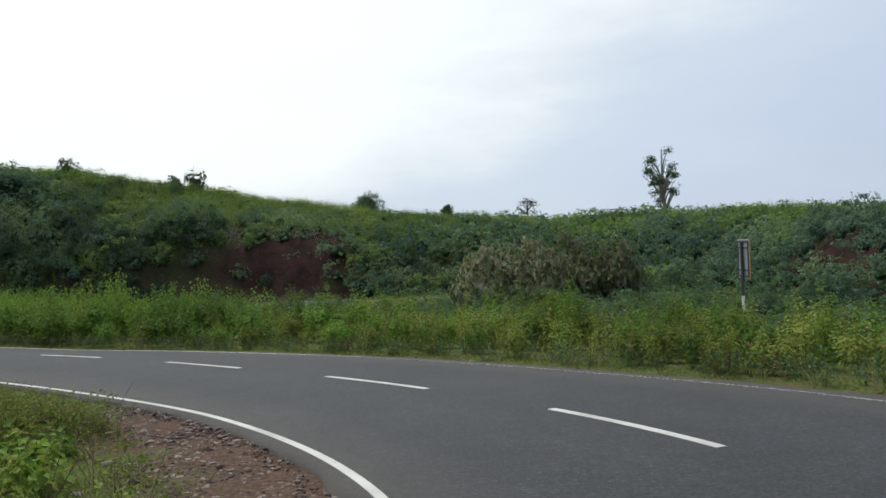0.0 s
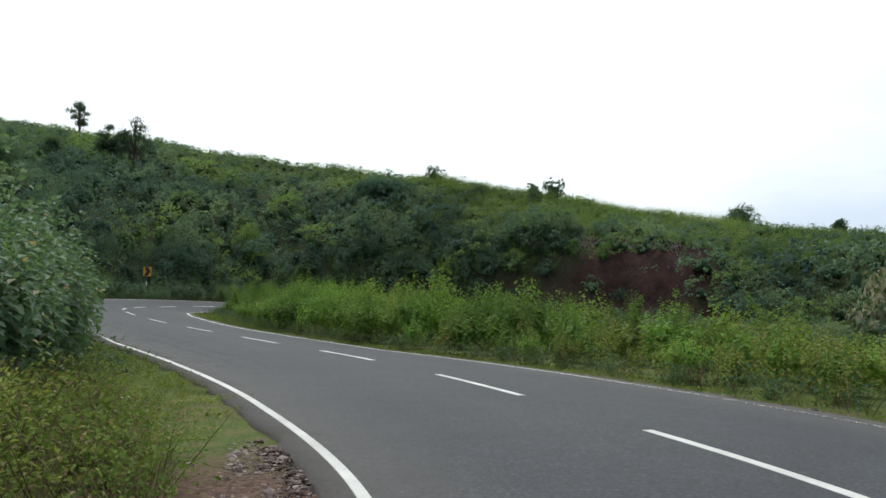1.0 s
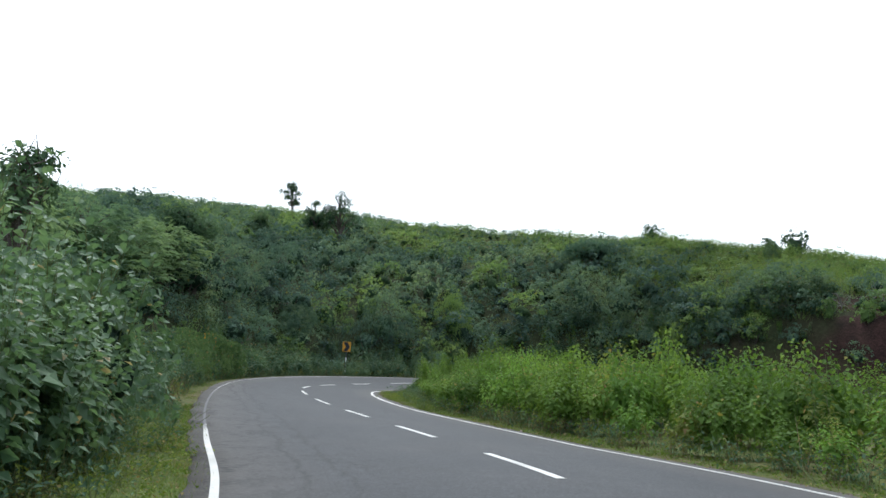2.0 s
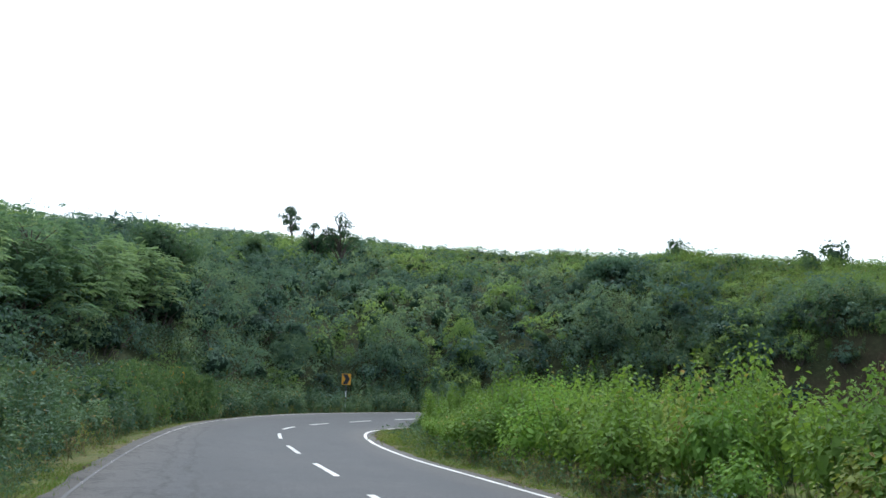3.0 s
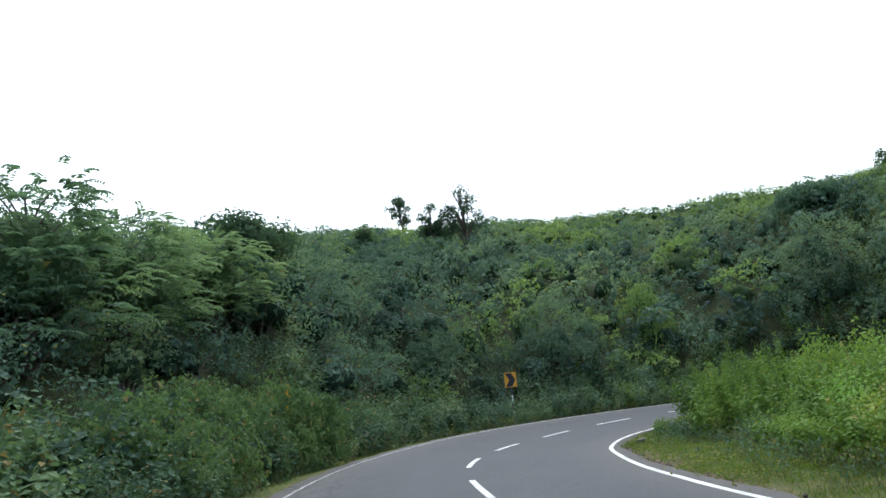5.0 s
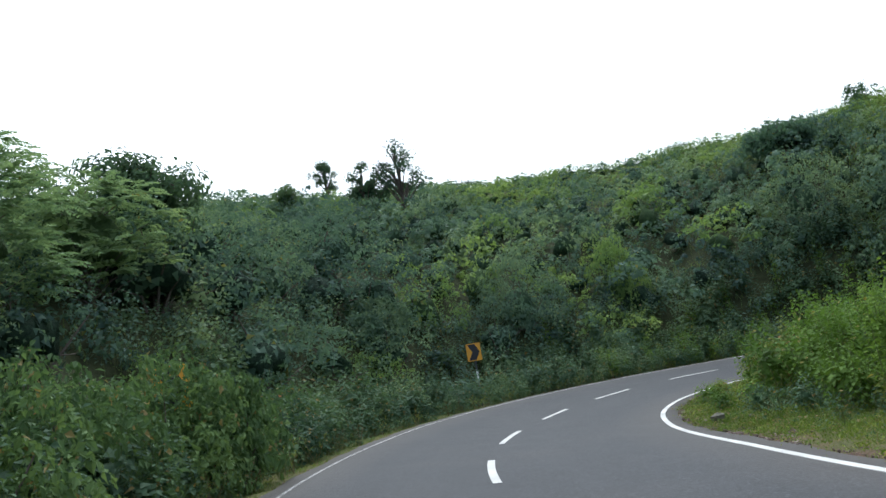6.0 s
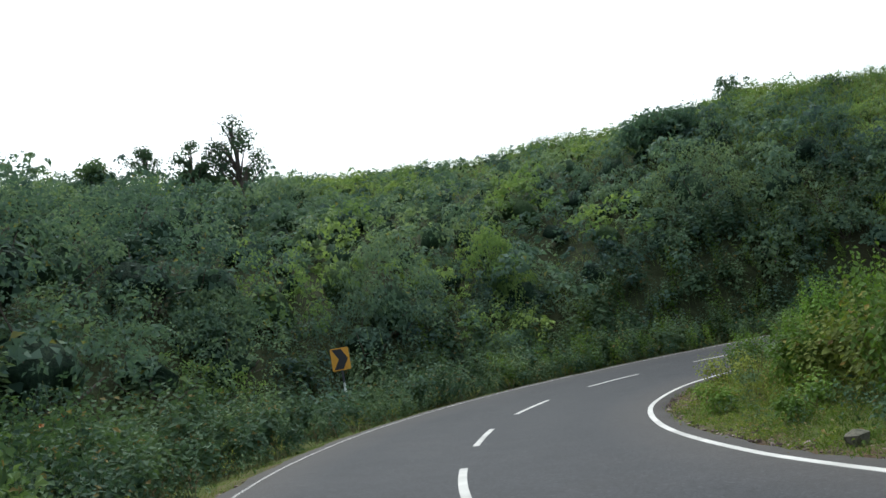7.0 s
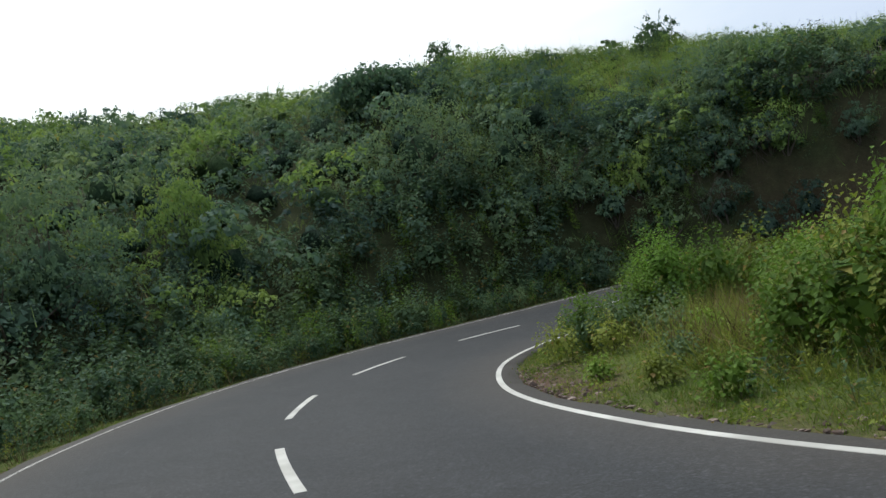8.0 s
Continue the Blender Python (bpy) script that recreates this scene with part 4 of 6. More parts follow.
def spaced(xy, size, k=0.62):
    """Keeps places that stand clear of those kept before; size: each one's radius."""
    cell, kept, grid = 1.5, [], {}
    for i, (p, r) in enumerate(zip(xy, size)):
        a, b = int(p[0] // cell), int(p[1] // cell)
        n = int(2 * r * k / cell) + 2
        if all((p[0] - xy[j][0]) ** 2 + (p[1] - xy[j][1]) ** 2 > (k * (r + size[j])) ** 2 for x in range(a - n, a + n + 1) for y in range(b - n, b + n + 1) for j in grid.get((x, y), ())):
            kept.append(i)
            grid.setdefault((a, b), []).append(i)
    return np.array(kept)


# ---------------------------------------------------------------- the hillside
def polar(az, r):
    a = np.radians(az)
    return np.column_stack([HUB[0] - r * np.sin(a), HUB[1] + r * np.cos(a)])


def hill_places(n, lo, hi, az_lo=-66, az_hi=126):
    az = rng.uniform(az_lo, az_hi, n)
    t = rng.uniform(lo, hi, n)
    rf, rr = np.interp(az, AZ, FOOT_R), np.interp(az, AZ, RIDGE_R)
    r = rf + t * (rr - rf)
    keep = rng.uniform(size=n) < r / 85
    return polar(az, r)[keep], t[keep], az[keep], (r - rf)[keep]


NEAR_SHRUBS = [shrub(1.0, int(rng.integers(20, 25)), 52, 0.061) for _ in range(8)]
SHRUBS = [shrub(1.0, int(rng.integers(14, 18)), 38, 0.102, small=True) for _ in range(9)]
FAR_SHRUBS = [shrub(1.0, int(rng.integers(10, 13)), 20, 0.150, level=1, small=True) for _ in range(7)]
xy, t_h, az_h, past_h = hill_places(18000, -0.06, 1.02, -80, 114)
big = np.clip(2.55 - 1.75 * t_h + 0.5 * lumps(xy[:, 0], xy[:, 1], 4.0, 1.0) + rng.normal(0, 0.4, len(xy)), 0.6, 2.9)
big = np.minimum(big, np.interp(t_h, [0, 0.5, 0.8, 1.0], [2.9, 2.2, 1.25, 0.85]))
big = np.where((az_h > -24) & (az_h < 12) & (t_h > 0.24), np.minimum(big, 0.70 + 0.55 * rng.uniform(size=len(xy))), big)
big = np.where((past_h < 1.5) | (az_h < -35), np.minimum(big, 1.6), big)
s_h, u_h = locate(xy)
free = (np.abs(u_h) > np.interp(s_h, [87, 95], [7.4, 4.9]) + 0.7 * big) & (np.hypot(xy[:, 0] + 49.3, xy[:, 1] - 56.5) > 3.0) & ((cut_of(az_h, past_h) < 0.25) | (rng.uniform(size=len(xy)) < 0.22))
free &= ~((az_h > -16) & (az_h < 9) & (t_h > 0.42) & (rng.uniform(size=len(xy)) < 0.75))
xy, big, t_h, az_h = xy[free], big[free], t_h[free], az_h[free]
keep = spaced(xy, big, 0.49)
xy, big, t_h, az_h = xy[keep], big[keep], t_h[keep], az_h[keep]
near = np.min([np.hypot(xy[:, 0] - x, xy[:, 1] - y) for x, y in ((-13, 22), (-26, 30), (-32, 35), (-37, 41))], 0)
order = np.argsort(near)
single = np.zeros(len(xy), bool)
single[order[:150]] = True
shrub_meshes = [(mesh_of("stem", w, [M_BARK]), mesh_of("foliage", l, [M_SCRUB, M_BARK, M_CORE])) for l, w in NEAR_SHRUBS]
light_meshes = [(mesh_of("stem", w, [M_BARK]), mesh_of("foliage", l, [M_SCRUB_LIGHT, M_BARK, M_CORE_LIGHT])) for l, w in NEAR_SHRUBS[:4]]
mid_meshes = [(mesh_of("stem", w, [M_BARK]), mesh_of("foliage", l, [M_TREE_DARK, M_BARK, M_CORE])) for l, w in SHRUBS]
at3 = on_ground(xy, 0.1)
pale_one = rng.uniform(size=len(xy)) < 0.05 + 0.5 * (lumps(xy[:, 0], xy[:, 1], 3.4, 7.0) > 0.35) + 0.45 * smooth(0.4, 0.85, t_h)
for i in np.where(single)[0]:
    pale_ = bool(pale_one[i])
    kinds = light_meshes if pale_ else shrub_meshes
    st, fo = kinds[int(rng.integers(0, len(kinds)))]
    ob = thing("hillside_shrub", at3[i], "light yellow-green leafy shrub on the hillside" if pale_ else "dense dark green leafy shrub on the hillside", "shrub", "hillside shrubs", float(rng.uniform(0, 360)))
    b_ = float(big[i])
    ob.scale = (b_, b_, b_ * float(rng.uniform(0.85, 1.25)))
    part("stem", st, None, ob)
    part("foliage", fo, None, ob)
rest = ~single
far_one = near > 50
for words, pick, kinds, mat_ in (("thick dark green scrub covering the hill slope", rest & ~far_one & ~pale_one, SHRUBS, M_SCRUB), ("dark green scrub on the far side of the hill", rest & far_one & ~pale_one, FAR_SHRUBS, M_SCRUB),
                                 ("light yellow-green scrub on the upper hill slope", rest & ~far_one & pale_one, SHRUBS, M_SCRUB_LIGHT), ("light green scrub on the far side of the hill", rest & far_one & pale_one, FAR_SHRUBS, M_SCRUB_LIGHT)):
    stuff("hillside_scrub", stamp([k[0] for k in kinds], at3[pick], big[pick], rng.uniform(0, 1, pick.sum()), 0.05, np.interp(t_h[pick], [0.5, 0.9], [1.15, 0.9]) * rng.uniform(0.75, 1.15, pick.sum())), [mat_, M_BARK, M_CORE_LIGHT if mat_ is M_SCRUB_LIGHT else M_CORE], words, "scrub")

# creepers and low growth between the shrubs
def creeper(n=34, reach=0.85):
    p = Plant()
    q = np.column_stack([rng.normal(0, reach * 0.5, (n, 2)), rng.uniform(0.0, 0.5, n)])
    ln = rng.uniform(0.12, 0.26, n)
    p.shell(q, np.column_stack([rng.normal(0, 0.55, (n, 2)), np.ones(n)]), ln, ln * 0.62, 0, 0.4)
    return p.done()


CREEPERS = [creeper() for _ in range(6)]
xy, t_h, az_h, past_h = hill_places(2000, -0.22, 1.0)
s_h, u_h = locate(xy)
bare = cut_of(az_h, past_h)
ok = (u_h > np.interp(s_h, [80, 90], [7.4, 5.2])) & (rng.uniform(size=len(xy)) > bare * 0.8) & (rng.uniform(size=len(xy)) < 1.0 - 0.6 * smooth(0.3, 0.8, t_h))
xy = xy[ok]
stuff("creeping_growth", stamp(CREEPERS, on_ground(xy), rng.uniform(0.7, 1.5, len(xy)), rng.uniform(0, 1, len(xy)), 0.1), [M_SCRUB, M_STEM], "low leafy growth covering the slope between shrubs", "undergrowth")

# leafy growth along the foot of the slope
n = 440
az_f = rng.uniform(-4, 66, n)
past_f = rng.uniform(-3.0, 5.0, n)
az_f = np.concatenate([az_f, rng.uniform(-1, 17, 260)])
past_f = np.concatenate([past_f, rng.uniform(-2.5, 6.0, 260)])
xy = polar(az_f, np.interp(az_f, AZ, FOOT_R) + past_f)
s_f, u_f = locate(xy)
ok = (u_f > 6.2) & (np.hypot(xy[:, 0] + 50.0, xy[:, 1] - 57.0) > 1.6)
xy = xy[ok]
keep = spaced(xy, np.full(len(xy), 0.9), 0.40)
xy = xy[keep]
stuff("bank_growth", stamp([weed_bush(rng.uniform(1.2, 1.6), rng.uniform(0.7, 0.95), 11, 0.12, 18) for _ in range(6)], on_ground(xy, 0.1), rng.uniform(0.8, 1.35, len(xy)), rng.uniform(0, 1, len(xy)), 0.12), [M_SCRUB, M_STEM], "dense dark green leafy growth at the foot of the slope", "undergrowth")

# tall grass on the upper slope
TALL_GRASS = [grass_tuft(0.62, 17, 0.40) for _ in range(5)]
xy, t_h, az_h, past_h = hill_places(12500, 0.02, 1.25)
want = (rng.uniform(size=len(xy)) < 0.25 + 0.75 * smooth(0.3, 0.75, t_h)) & (cut_of(az_h, past_h) < 0.2)
xy = xy[want]
more, t_m, az_m, past_m = hill_places(9000, 0.34, 1.1, -26, 17)
xy = np.concatenate([xy, more[rng.uniform(size=len(more)) < 0.42]])
stuff("hill_grass", stamp(TALL_GRASS, on_ground(xy), rng.uniform(0.7, 1.7, len(xy)), rng.uniform(0, 1, len(xy)), 0.1), [M_MEADOW, M_STEM], "tall light green grass on the upper hill slope", "grass")

# bare roots hanging over the red cutting
for x, y in ((-16.0, 82.9), (-18.6, 83.6), (-12.8, 82.4), (-21.0, 82.6)):
    z = float(ground_z(np.array([x]), np.array([y]))[0])
    rt = Plant()
    for k in range(9):
        a_ = k * 0.7 + rng.normal(0, 0.2)
        e_ = np.array([1.1 * math.cos(a_), -0.45 - 0.3 * rng.uniform(), 0.2 + 0.9 * math.sin(a_)]) * rng.uniform(0.7, 1.2)
        rt.tube([(0, 0, 0.2), e_ * 0.5 + rng.normal(0, 0.08, 3) + [0, 0, 0.25], e_], [0.05, 0.03, 0.01], 0, 5)
    ob = new("exposed_root", mesh_of("exposed_root", rt.done(), [M_PALE_BARK]))
    ob.location = (x, y, z)
    tagged(ob, "pale bare roots hanging over the red soil bank", "root", "exposed roots")

for x, y, h in ((-31.0, 79.0, 2.6), (-36.6, 79.6, 2.4), (-25.4, 81.0, 2.2), (-14.5, 80.6, 2.2), (-28.3, 80.0, 2.0)):
    z = float(ground_z(np.array([x]), np.array([y]))[0])
    br = Plant()
    for k in range(9):
        a_ = k * 0.75 + rng.normal(0, 0.2)
        e_ = np.array([0.6 * math.cos(a_) * rng.uniform(0.3, 1.2), 0.5 * math.sin(a_) - 0.3, rng.uniform(0.4, 1.0)]) * h
        br.tube([(*rng.normal(0, 0.25, 2), -0.3), e_ * [0.4, 0.4, 0.55] + rng.normal(0, 0.08, 3), e_], [0.016, 0.010, 0.004], 0, 4)
        for _ in range(4):
            f_ = e_ * rng.uniform(0.5, 0.9)
            br.tube([f_, f_ + rng.normal(0, 0.28, 3) * h * [1, 1, 0.6] + [0, 0, 0.15]], [0.007, 0.003], 0, 3)
    ob = new("bare_shrub", mesh_of("bare_shrub", br.done(), [M_BARK]))
    ob.location = (x, y, z)
    tagged(ob, "leafless dry shrub on the steep red bank", "shrub", "bare shrubs")
for az_b, past_b, r_ in ((3.0, 1.5, 1.2), (1.0, 2.8, 0.9), (-1.2, 1.2, 1.0), (5.5, 2.2, 1.3), (8.0, 1.5, 1.3), (10.5, 2.4, 1.3), (-3.2, 3.2, 0.8), (-6.5, 0.9, 1.0), (0.2, 4.4, 1.0), (13.0, 1.6, 1.4), (-9.5, 0.7, 0.8), (4.0, 4.6, 1.1), (7.0, 3.4, 1.4), (9.5, 4.4, 1.5), (11.6, 0.9, 1.3), (6.2, 0.6, 1.1), (9.1, 0.6, 1.2), (12.0, 4.6, 1.5), (7.4, 5.6, 1.4), (4.8, 3.2, 1.2), (2.2, 0.4, 1.0), (3.2, 6.2, 1.2), (14.6, 3.6, 1.5), (1.6, 5.4, 1.1), (14.4, 0.2, 1.2), (15.8, 0.4, 1.2), (13.1, 0.0, 1.1), (15.2, 1.8, 1.3), (17.2, 1.2, 1.3), (4.6, 0.2, 1.1), (5.2, 1.4, 1.2)):
    x, y = (float(c) for c in polar(np.array([az_b]), np.interp([az_b], AZ, FOOT_R) + past_b)[0])
    z = float(ground_z(np.array([x]), np.array([y]))[0])
    plant_thing("hillside_shrub", (x, y, z), shrub(r_, 18, 34, 0.12, -0.3), M_SCRUB, M_BARK, "dark green bush clinging to the steep red bank", "shrub", "bank bushes", ("stem", "foliage")).scale = (1.0, 1.0, 1.2)
for x, y, r_ in ((-27.0, 79.9, 1.5), (-18.8, 80.8, 1.1), (-33.6, 79.6, 1.2), (-21.6, 81.2, 0.9)):
    z = float(ground_z(np.array([x]), np.array([y]))[0])
    plant_thing("hillside_shrub", (x, y, z), shrub(r_, 18, 34, 0.13, -0.3), M_SCRUB_LIGHT, M_BARK, "light green bush on the steep red bank", "shrub", "bank bushes", ("stem", "foliage")).scale = (1.0, 1.0, 1.25)

for x, y, r_, up_, mat_, words in ((-50.9, 71.2, 1.75, 1.75, M_SCRUB_LIGHT, "tall rounded yellow-green bush on the slope"), (-43.0, 80.1, 2.6, 1.15, M_SCRUB, "large dark bush overhanging the roadside weeds"), (-52.9, 54.9, 1.4, 1.1, M_SCRUB, "dark leafy bush on the slope behind the sign"), (-52.3, 63.7, 2.2, 1.35, M_SCRUB, "large dark leafy bush on the lower slope"), (-49.5, 66.5, 1.5, 1.1, M_SCRUB, "dark leafy bush at the foot of the slope"), (-52.2, 53.4, 1.2, 1.1, M_SCRUB, "dark leafy bush on the slope behind the sign")):
    z = float(ground_z(np.array([x]), np.array([y]))[0])
    plant_thing("hillside_shrub", (x, y, z - 0.1), shrub(r_, 34, 110, 0.12, -0.5, 0.9), mat_, M_BARK, words, "shrub", "", ("stem", "foliage")).scale = (1.0, 1.0, up_)

# ---------------------------------------------------------------- trees on the ridge and beside the road
RIDGE_TREES = [
    # x, y, the crown's top over the datum, spread, bare share, leaves, gap, leaf, words
    (-9.6, 112.6, 12.6, 2.9, 0.1, 2200, 0.0, 0.22, "low spreading tree behind the hill crest"),
    (10.2, 94.4, 9.0, 1.6, 0.2, 520, 0.3, 0.20, "thin sparse tree on the hill crest"),
    (0.8, 96.0, 8.9, 1.0, 0.0, 480, 0.0, 0.20, "small bushy tree on the hill crest"),
    (-82.6, 78.8, 24.3, 1.6, 0.12, 1500, 0.06, 0.19, "slim dark tree on the hill crest"),
    (-69.6, 71.0, 19.1, 1.9, 0.0, 1600, 0.0, 0.20, "dense dark tree near the hill crest"),
    (-66.5, 71.6, 19.6, 2.1, 0.15, 1700, 0.15, 0.20, "open branching tree near the hill crest"),
    (-67.2, 61.9, 16.0, 1.6, 0.0, 1000, 0.0, 0.20, "small round tree on the hill crest"),
]
# Crest crowns get darker leaves: the backlit silhouette is put into the colour.
for x, y, top, sp, bare_, n, gp, lf, words in RIDGE_TREES:
    z = float(ground_z(np.array([x]), np.array([y]))[0])
    plant_thing("tree", (x, y, z - 0.2), tree(top - z + 0.2, sp, bare_, int(n * 1.3), lf, gp, limbs=26, lobe=0.30), M_TREE_DARK, M_BARK, words, "tree")
# Crest bushes, their leaves darkened likewise to stand as backlit outlines.
for x, y, top, r_, words in ((-41.9, 93.7, 15.7, 1.3, "dark rounded bush on the hill crest"), (-28.2, 96.2, 14.4, 1.35, "tall rounded green bush on the hill crest"), (-31.2, 97.4, 13.7, 0.95, "small dark bush on the hill crest"), (-29.6, 93.5, 12.6, 0.95, "dark bush below the hill crest")):
    z = float(ground_z(np.array([x]), np.array([y]))[0])
    plant_thing("hillside_shrub", (x, y, z - 0.1), shrub(r_, 26, 44, 0.16, -0.5), M_TREE_DARK, M_BARK, words, "shrub", "", ("stem", "foliage")).scale = (1.0, 1.0, max(1.0, (top - z + 0.1) / (1.30 * r_)))
# trees on the slope and beside the road; top: the height of the crown's top over the datum
for x, y, top, sp, bare_, n, gp, lf, words in (
    (-54.2, 45.0, 12.2, 2.7, 0.1, 4200, 0.0, 0.24, "large dark leafy tree on the slope"),
    (-25.05, 21.3, 7.1, 1.4, 0.35, 1300, 0.4, 0.19, "slim dark leafy tree behind the roadside shrubs"),
):
    z = float(ground_z(np.array([x]), np.array([y]))[0])
    plant_thing("tree", (x, y, z), tree(top - z, sp, bare_, n, lf, gp, limbs=18, lobe=0.36), M_TREE_DARK, M_BARK, words, "tree")
x, y = 25.0, 92.0
plant_thing("tree", (x, y, float(ground_z(np.array([x]), np.array([y]))[0])), tree(9.3, 2.6, 0.05, 3200, 0.22, 0.28, limbs=34, lobe=0.22), M_TREE_DARK, M_PALE_BARK, "tall sparse tree with bare pale branches on the crest", "tree")

for x, y, top, sp, mat_, lf, drp, words in (
    (-45.5, 86.8, 14.0, 2.9, M_TREE, 0.28, 1.5, "broad tree with drooping leaves on the slope"),
):
    z = float(ground_z(np.array([x]), np.array([y]))[0])
    plant_thing("tree", (x, y, z - 0.1), tree(top - z, sp, 0.05, 3000, lf, 0.0, 0.5, drp, limbs=26, lobe=0.30), mat_, M_BARK, words, "tree", "slope trees")

# feathery trees at the foot of the slope
for x, y, top, sp in ((-42.6, 32.2, 9.2, 3.3), (-40.0, 28.0, 8.2, 3.0), (-46.5, 36.5, 9.3, 3.2), (-37.0, 23.5, 6.8, 2.8), (-50.5, 41.5, 10.0, 3.0), (-47.0, 30.5, 10.0, 3.2)):
    z = float(ground_z(np.array([x]), np.array([y]))[0])
    plant_thing("tree", (x, y, z - 0.1), feathery_tree(top - z, sp), M_TREE, M_BARK, "dense feathery green tree at the foot of the slope", "tree", "roadside trees", core=M_CORE_LIGHT)

# ---------------------------------------------------------------- inner side of the bend
WEEDS = [weed(rng.uniform(1.5, 1.9), int(rng.integers(3, 5)), 0.112, 1.05) for _ in range(10)]
FINE_WEEDS = [weed(rng.uniform(1.3, 1.7), 4, 0.10, 1.1) for _ in range(6)]
HERBS = [herb(0.42, 0.085, 20) for _ in range(6)]
TUFTS = [grass_tuft(0.085, 13, 0.12) for _ in range(6)]


def twiggy(height=0.7):
    """A half dry plant: thin branching stalks with few small leaves."""
    p = Plant()
    for _ in range(4):
        lean = rng.normal(0, 0.4, 2)
        h = height * rng.uniform(0.5, 1.1)
        tip = np.array([lean[0] * h, lean[1] * h, h])
        p.tube([(0, 0, -0.05), tip], [0.006, 0.002], 1, 3)
        for f in (0.5, 0.8):
            b_ = tip * f
            e_ = b_ + np.array([*rng.normal(0, 0.5, 2), 0.5]) * h * 0.3
            p.blades(b_[None], (e_ - b_)[None], float(np.linalg.norm(e_ - b_)), 0.006, 1)
            p.leaves(b_ + (e_ - b_) * rng.uniform(0.2, 1.0, (5, 1)), rng.normal(0, 1, (5, 3)), rng.uniform(0.03, 0.07, 5), 0.025)
    return p.done()


def mat_herb(n=15, reach=0.17):
    """A flat patch of small leaves close to the ground."""
    p = Plant()
    q = np.column_stack([rng.normal(0, reach * 0.55, (n, 2)), rng.uniform(0.005, 0.07, n)])
    ln = rng.uniform(0.025, 0.055, n)
    p.shell(q, np.column_stack([rng.normal(0, 0.7, (n, 2)), np.ones(n)]), ln, ln * 0.55, 0, 0.1)
    return p.done()


MATS = [mat_herb() for _ in range(6)]
BUSHY = [herb(0.55, 0.062, 46) for _ in range(5)]
TWIGGY = [twiggy(rng.uniform(0.5, 0.9)) for _ in range(6)]
OPEN_R = ([-20, 14, 20, 34, 38, 42, 45, 50, 53, 56, 59, 61, 62.5, 64, 67, 70, 76, 82, 110], [1.2, 1.15, 0.9, 0.8, 1.2, 1.7, 2.0, 1.8, 2.0, 2.1, 2.0, 2.5, 3.4, 5.0, 5.0, 3.0, 1.9, 0.9, 0.7])
DEEP_R = ([-20, 5, 12, 40, 50, 62, 110], [4.0, 4.5, 5.5, 6.0, 6.5, 5.5, 3.5])


WEED_S, WEED_H = [-6, 8, 16, 20, 24, 28, 34, 39, 44, 50, 55, 61, 66], [0.72, 0.76, 0.84, 1.0, 1.22, 1.38, 1.42, 1.15, 0.88, 1.05, 1.4, 1.4, 0.95]


def weed_strip(n, s_lo, s_hi, side, open_, deep, power=1.6):
    s = rng.uniform(s_lo, s_hi, n)
    lo, wide = np.interp(s, *open_), np.interp(s, *deep)
    over = lo + wide * rng.uniform(0, 1, n) ** power
    xy = verge(s, over, side)
    s2, u2 = locate(xy)
    _, _, _, _, wl, wr = at_s(s2)
    off = np.where(u2 > 0, u2 - wl - PAVE_L, -u2 - wr - PAVE_R)
    # a grassy gap runs back from the tip of the bend
    ahead = xy[:, 1] - 53.5
    gap = (ahead > 0) & (ahead < 7) & (np.abs(xy[:, 0] + 35.6 - 0.15 * ahead) < 0.45 + 0.045 * ahead)
    ok = (off > np.interp(s2, *open_) * 0.8) & ~gap
    return xy[ok], s[ok], (over - lo)[ok]


WEED_BUSHES = [weed_bush(rng.uniform(1.3, 1.6), rng.uniform(0.55, 0.75)) for _ in range(9)]
LOOSE_BUSHES = [weed_bush(rng.uniform(1.3, 1.6), rng.uniform(0.55, 0.75), 11, 0.145, 19) for _ in range(7)]
xy, s_w, deep_w = weed_strip(560, -6, 92, -1, OPEN_R, DEEP_R, 1.3)
keep = spaced(xy, np.full(len(xy), 0.62), 0.38)
xy, s_w, deep_w = xy[keep], s_w[keep], deep_w[keep]
size = (0.62 + 0.42 * smooth(0.0, 2.2, deep_w)) * rng.uniform(0.85, 1.15, len(xy)) * (1 + 0.2 * lumps(xy[:, 0], xy[:, 1], 1.3, 3)) * np.interp(s_w, WEED_S, WEED_H)
pale = rng.uniform(size=len(xy)) < np.interp(s_w, [-6, 4, 10, 22, 30, 60], [0.92, 0.75, 0.35, 0.1, 0.04, 0.10])
back = deep_w > 2.6
fresh = ~pale & ~back & (s_w > 14) & (s_w < 46) & (rng.uniform(size=len(xy)) < 0.35)
for pick, mat_, kinds, words in ((fresh, M_FRESH, WEED_BUSHES, "fresh light green weeds massed along the inner road edge"), (~pale & ~back & ~fresh, M_WEED, WEED_BUSHES, "bushy bright green weeds massed along the inner road edge"), (pale & ~back, M_WEED_PALE, WEED_BUSHES, "bushy yellowing weeds massed along the inner road edge"),
                                 (~pale & back, M_WEED, LOOSE_BUSHES, "bright green weeds standing behind the inner road edge"), (pale & back, M_WEED_PALE, LOOSE_BUSHES, "yellowing weeds standing behind the inner road edge")):
    low_ = np.minimum(size[pick], 0.95)
    stuff("roadside_weeds", stamp(kinds, on_ground(xy[pick]), low_, rng.uniform(0, 1, pick.sum()) * 0.8, 0.06, size[pick] / low_), [mat_, M_STEM], words, "weeds")

xy, s_w, deep_w = weed_strip(30, -6, 92, -1, OPEN_R, DEEP_R, 1.75)
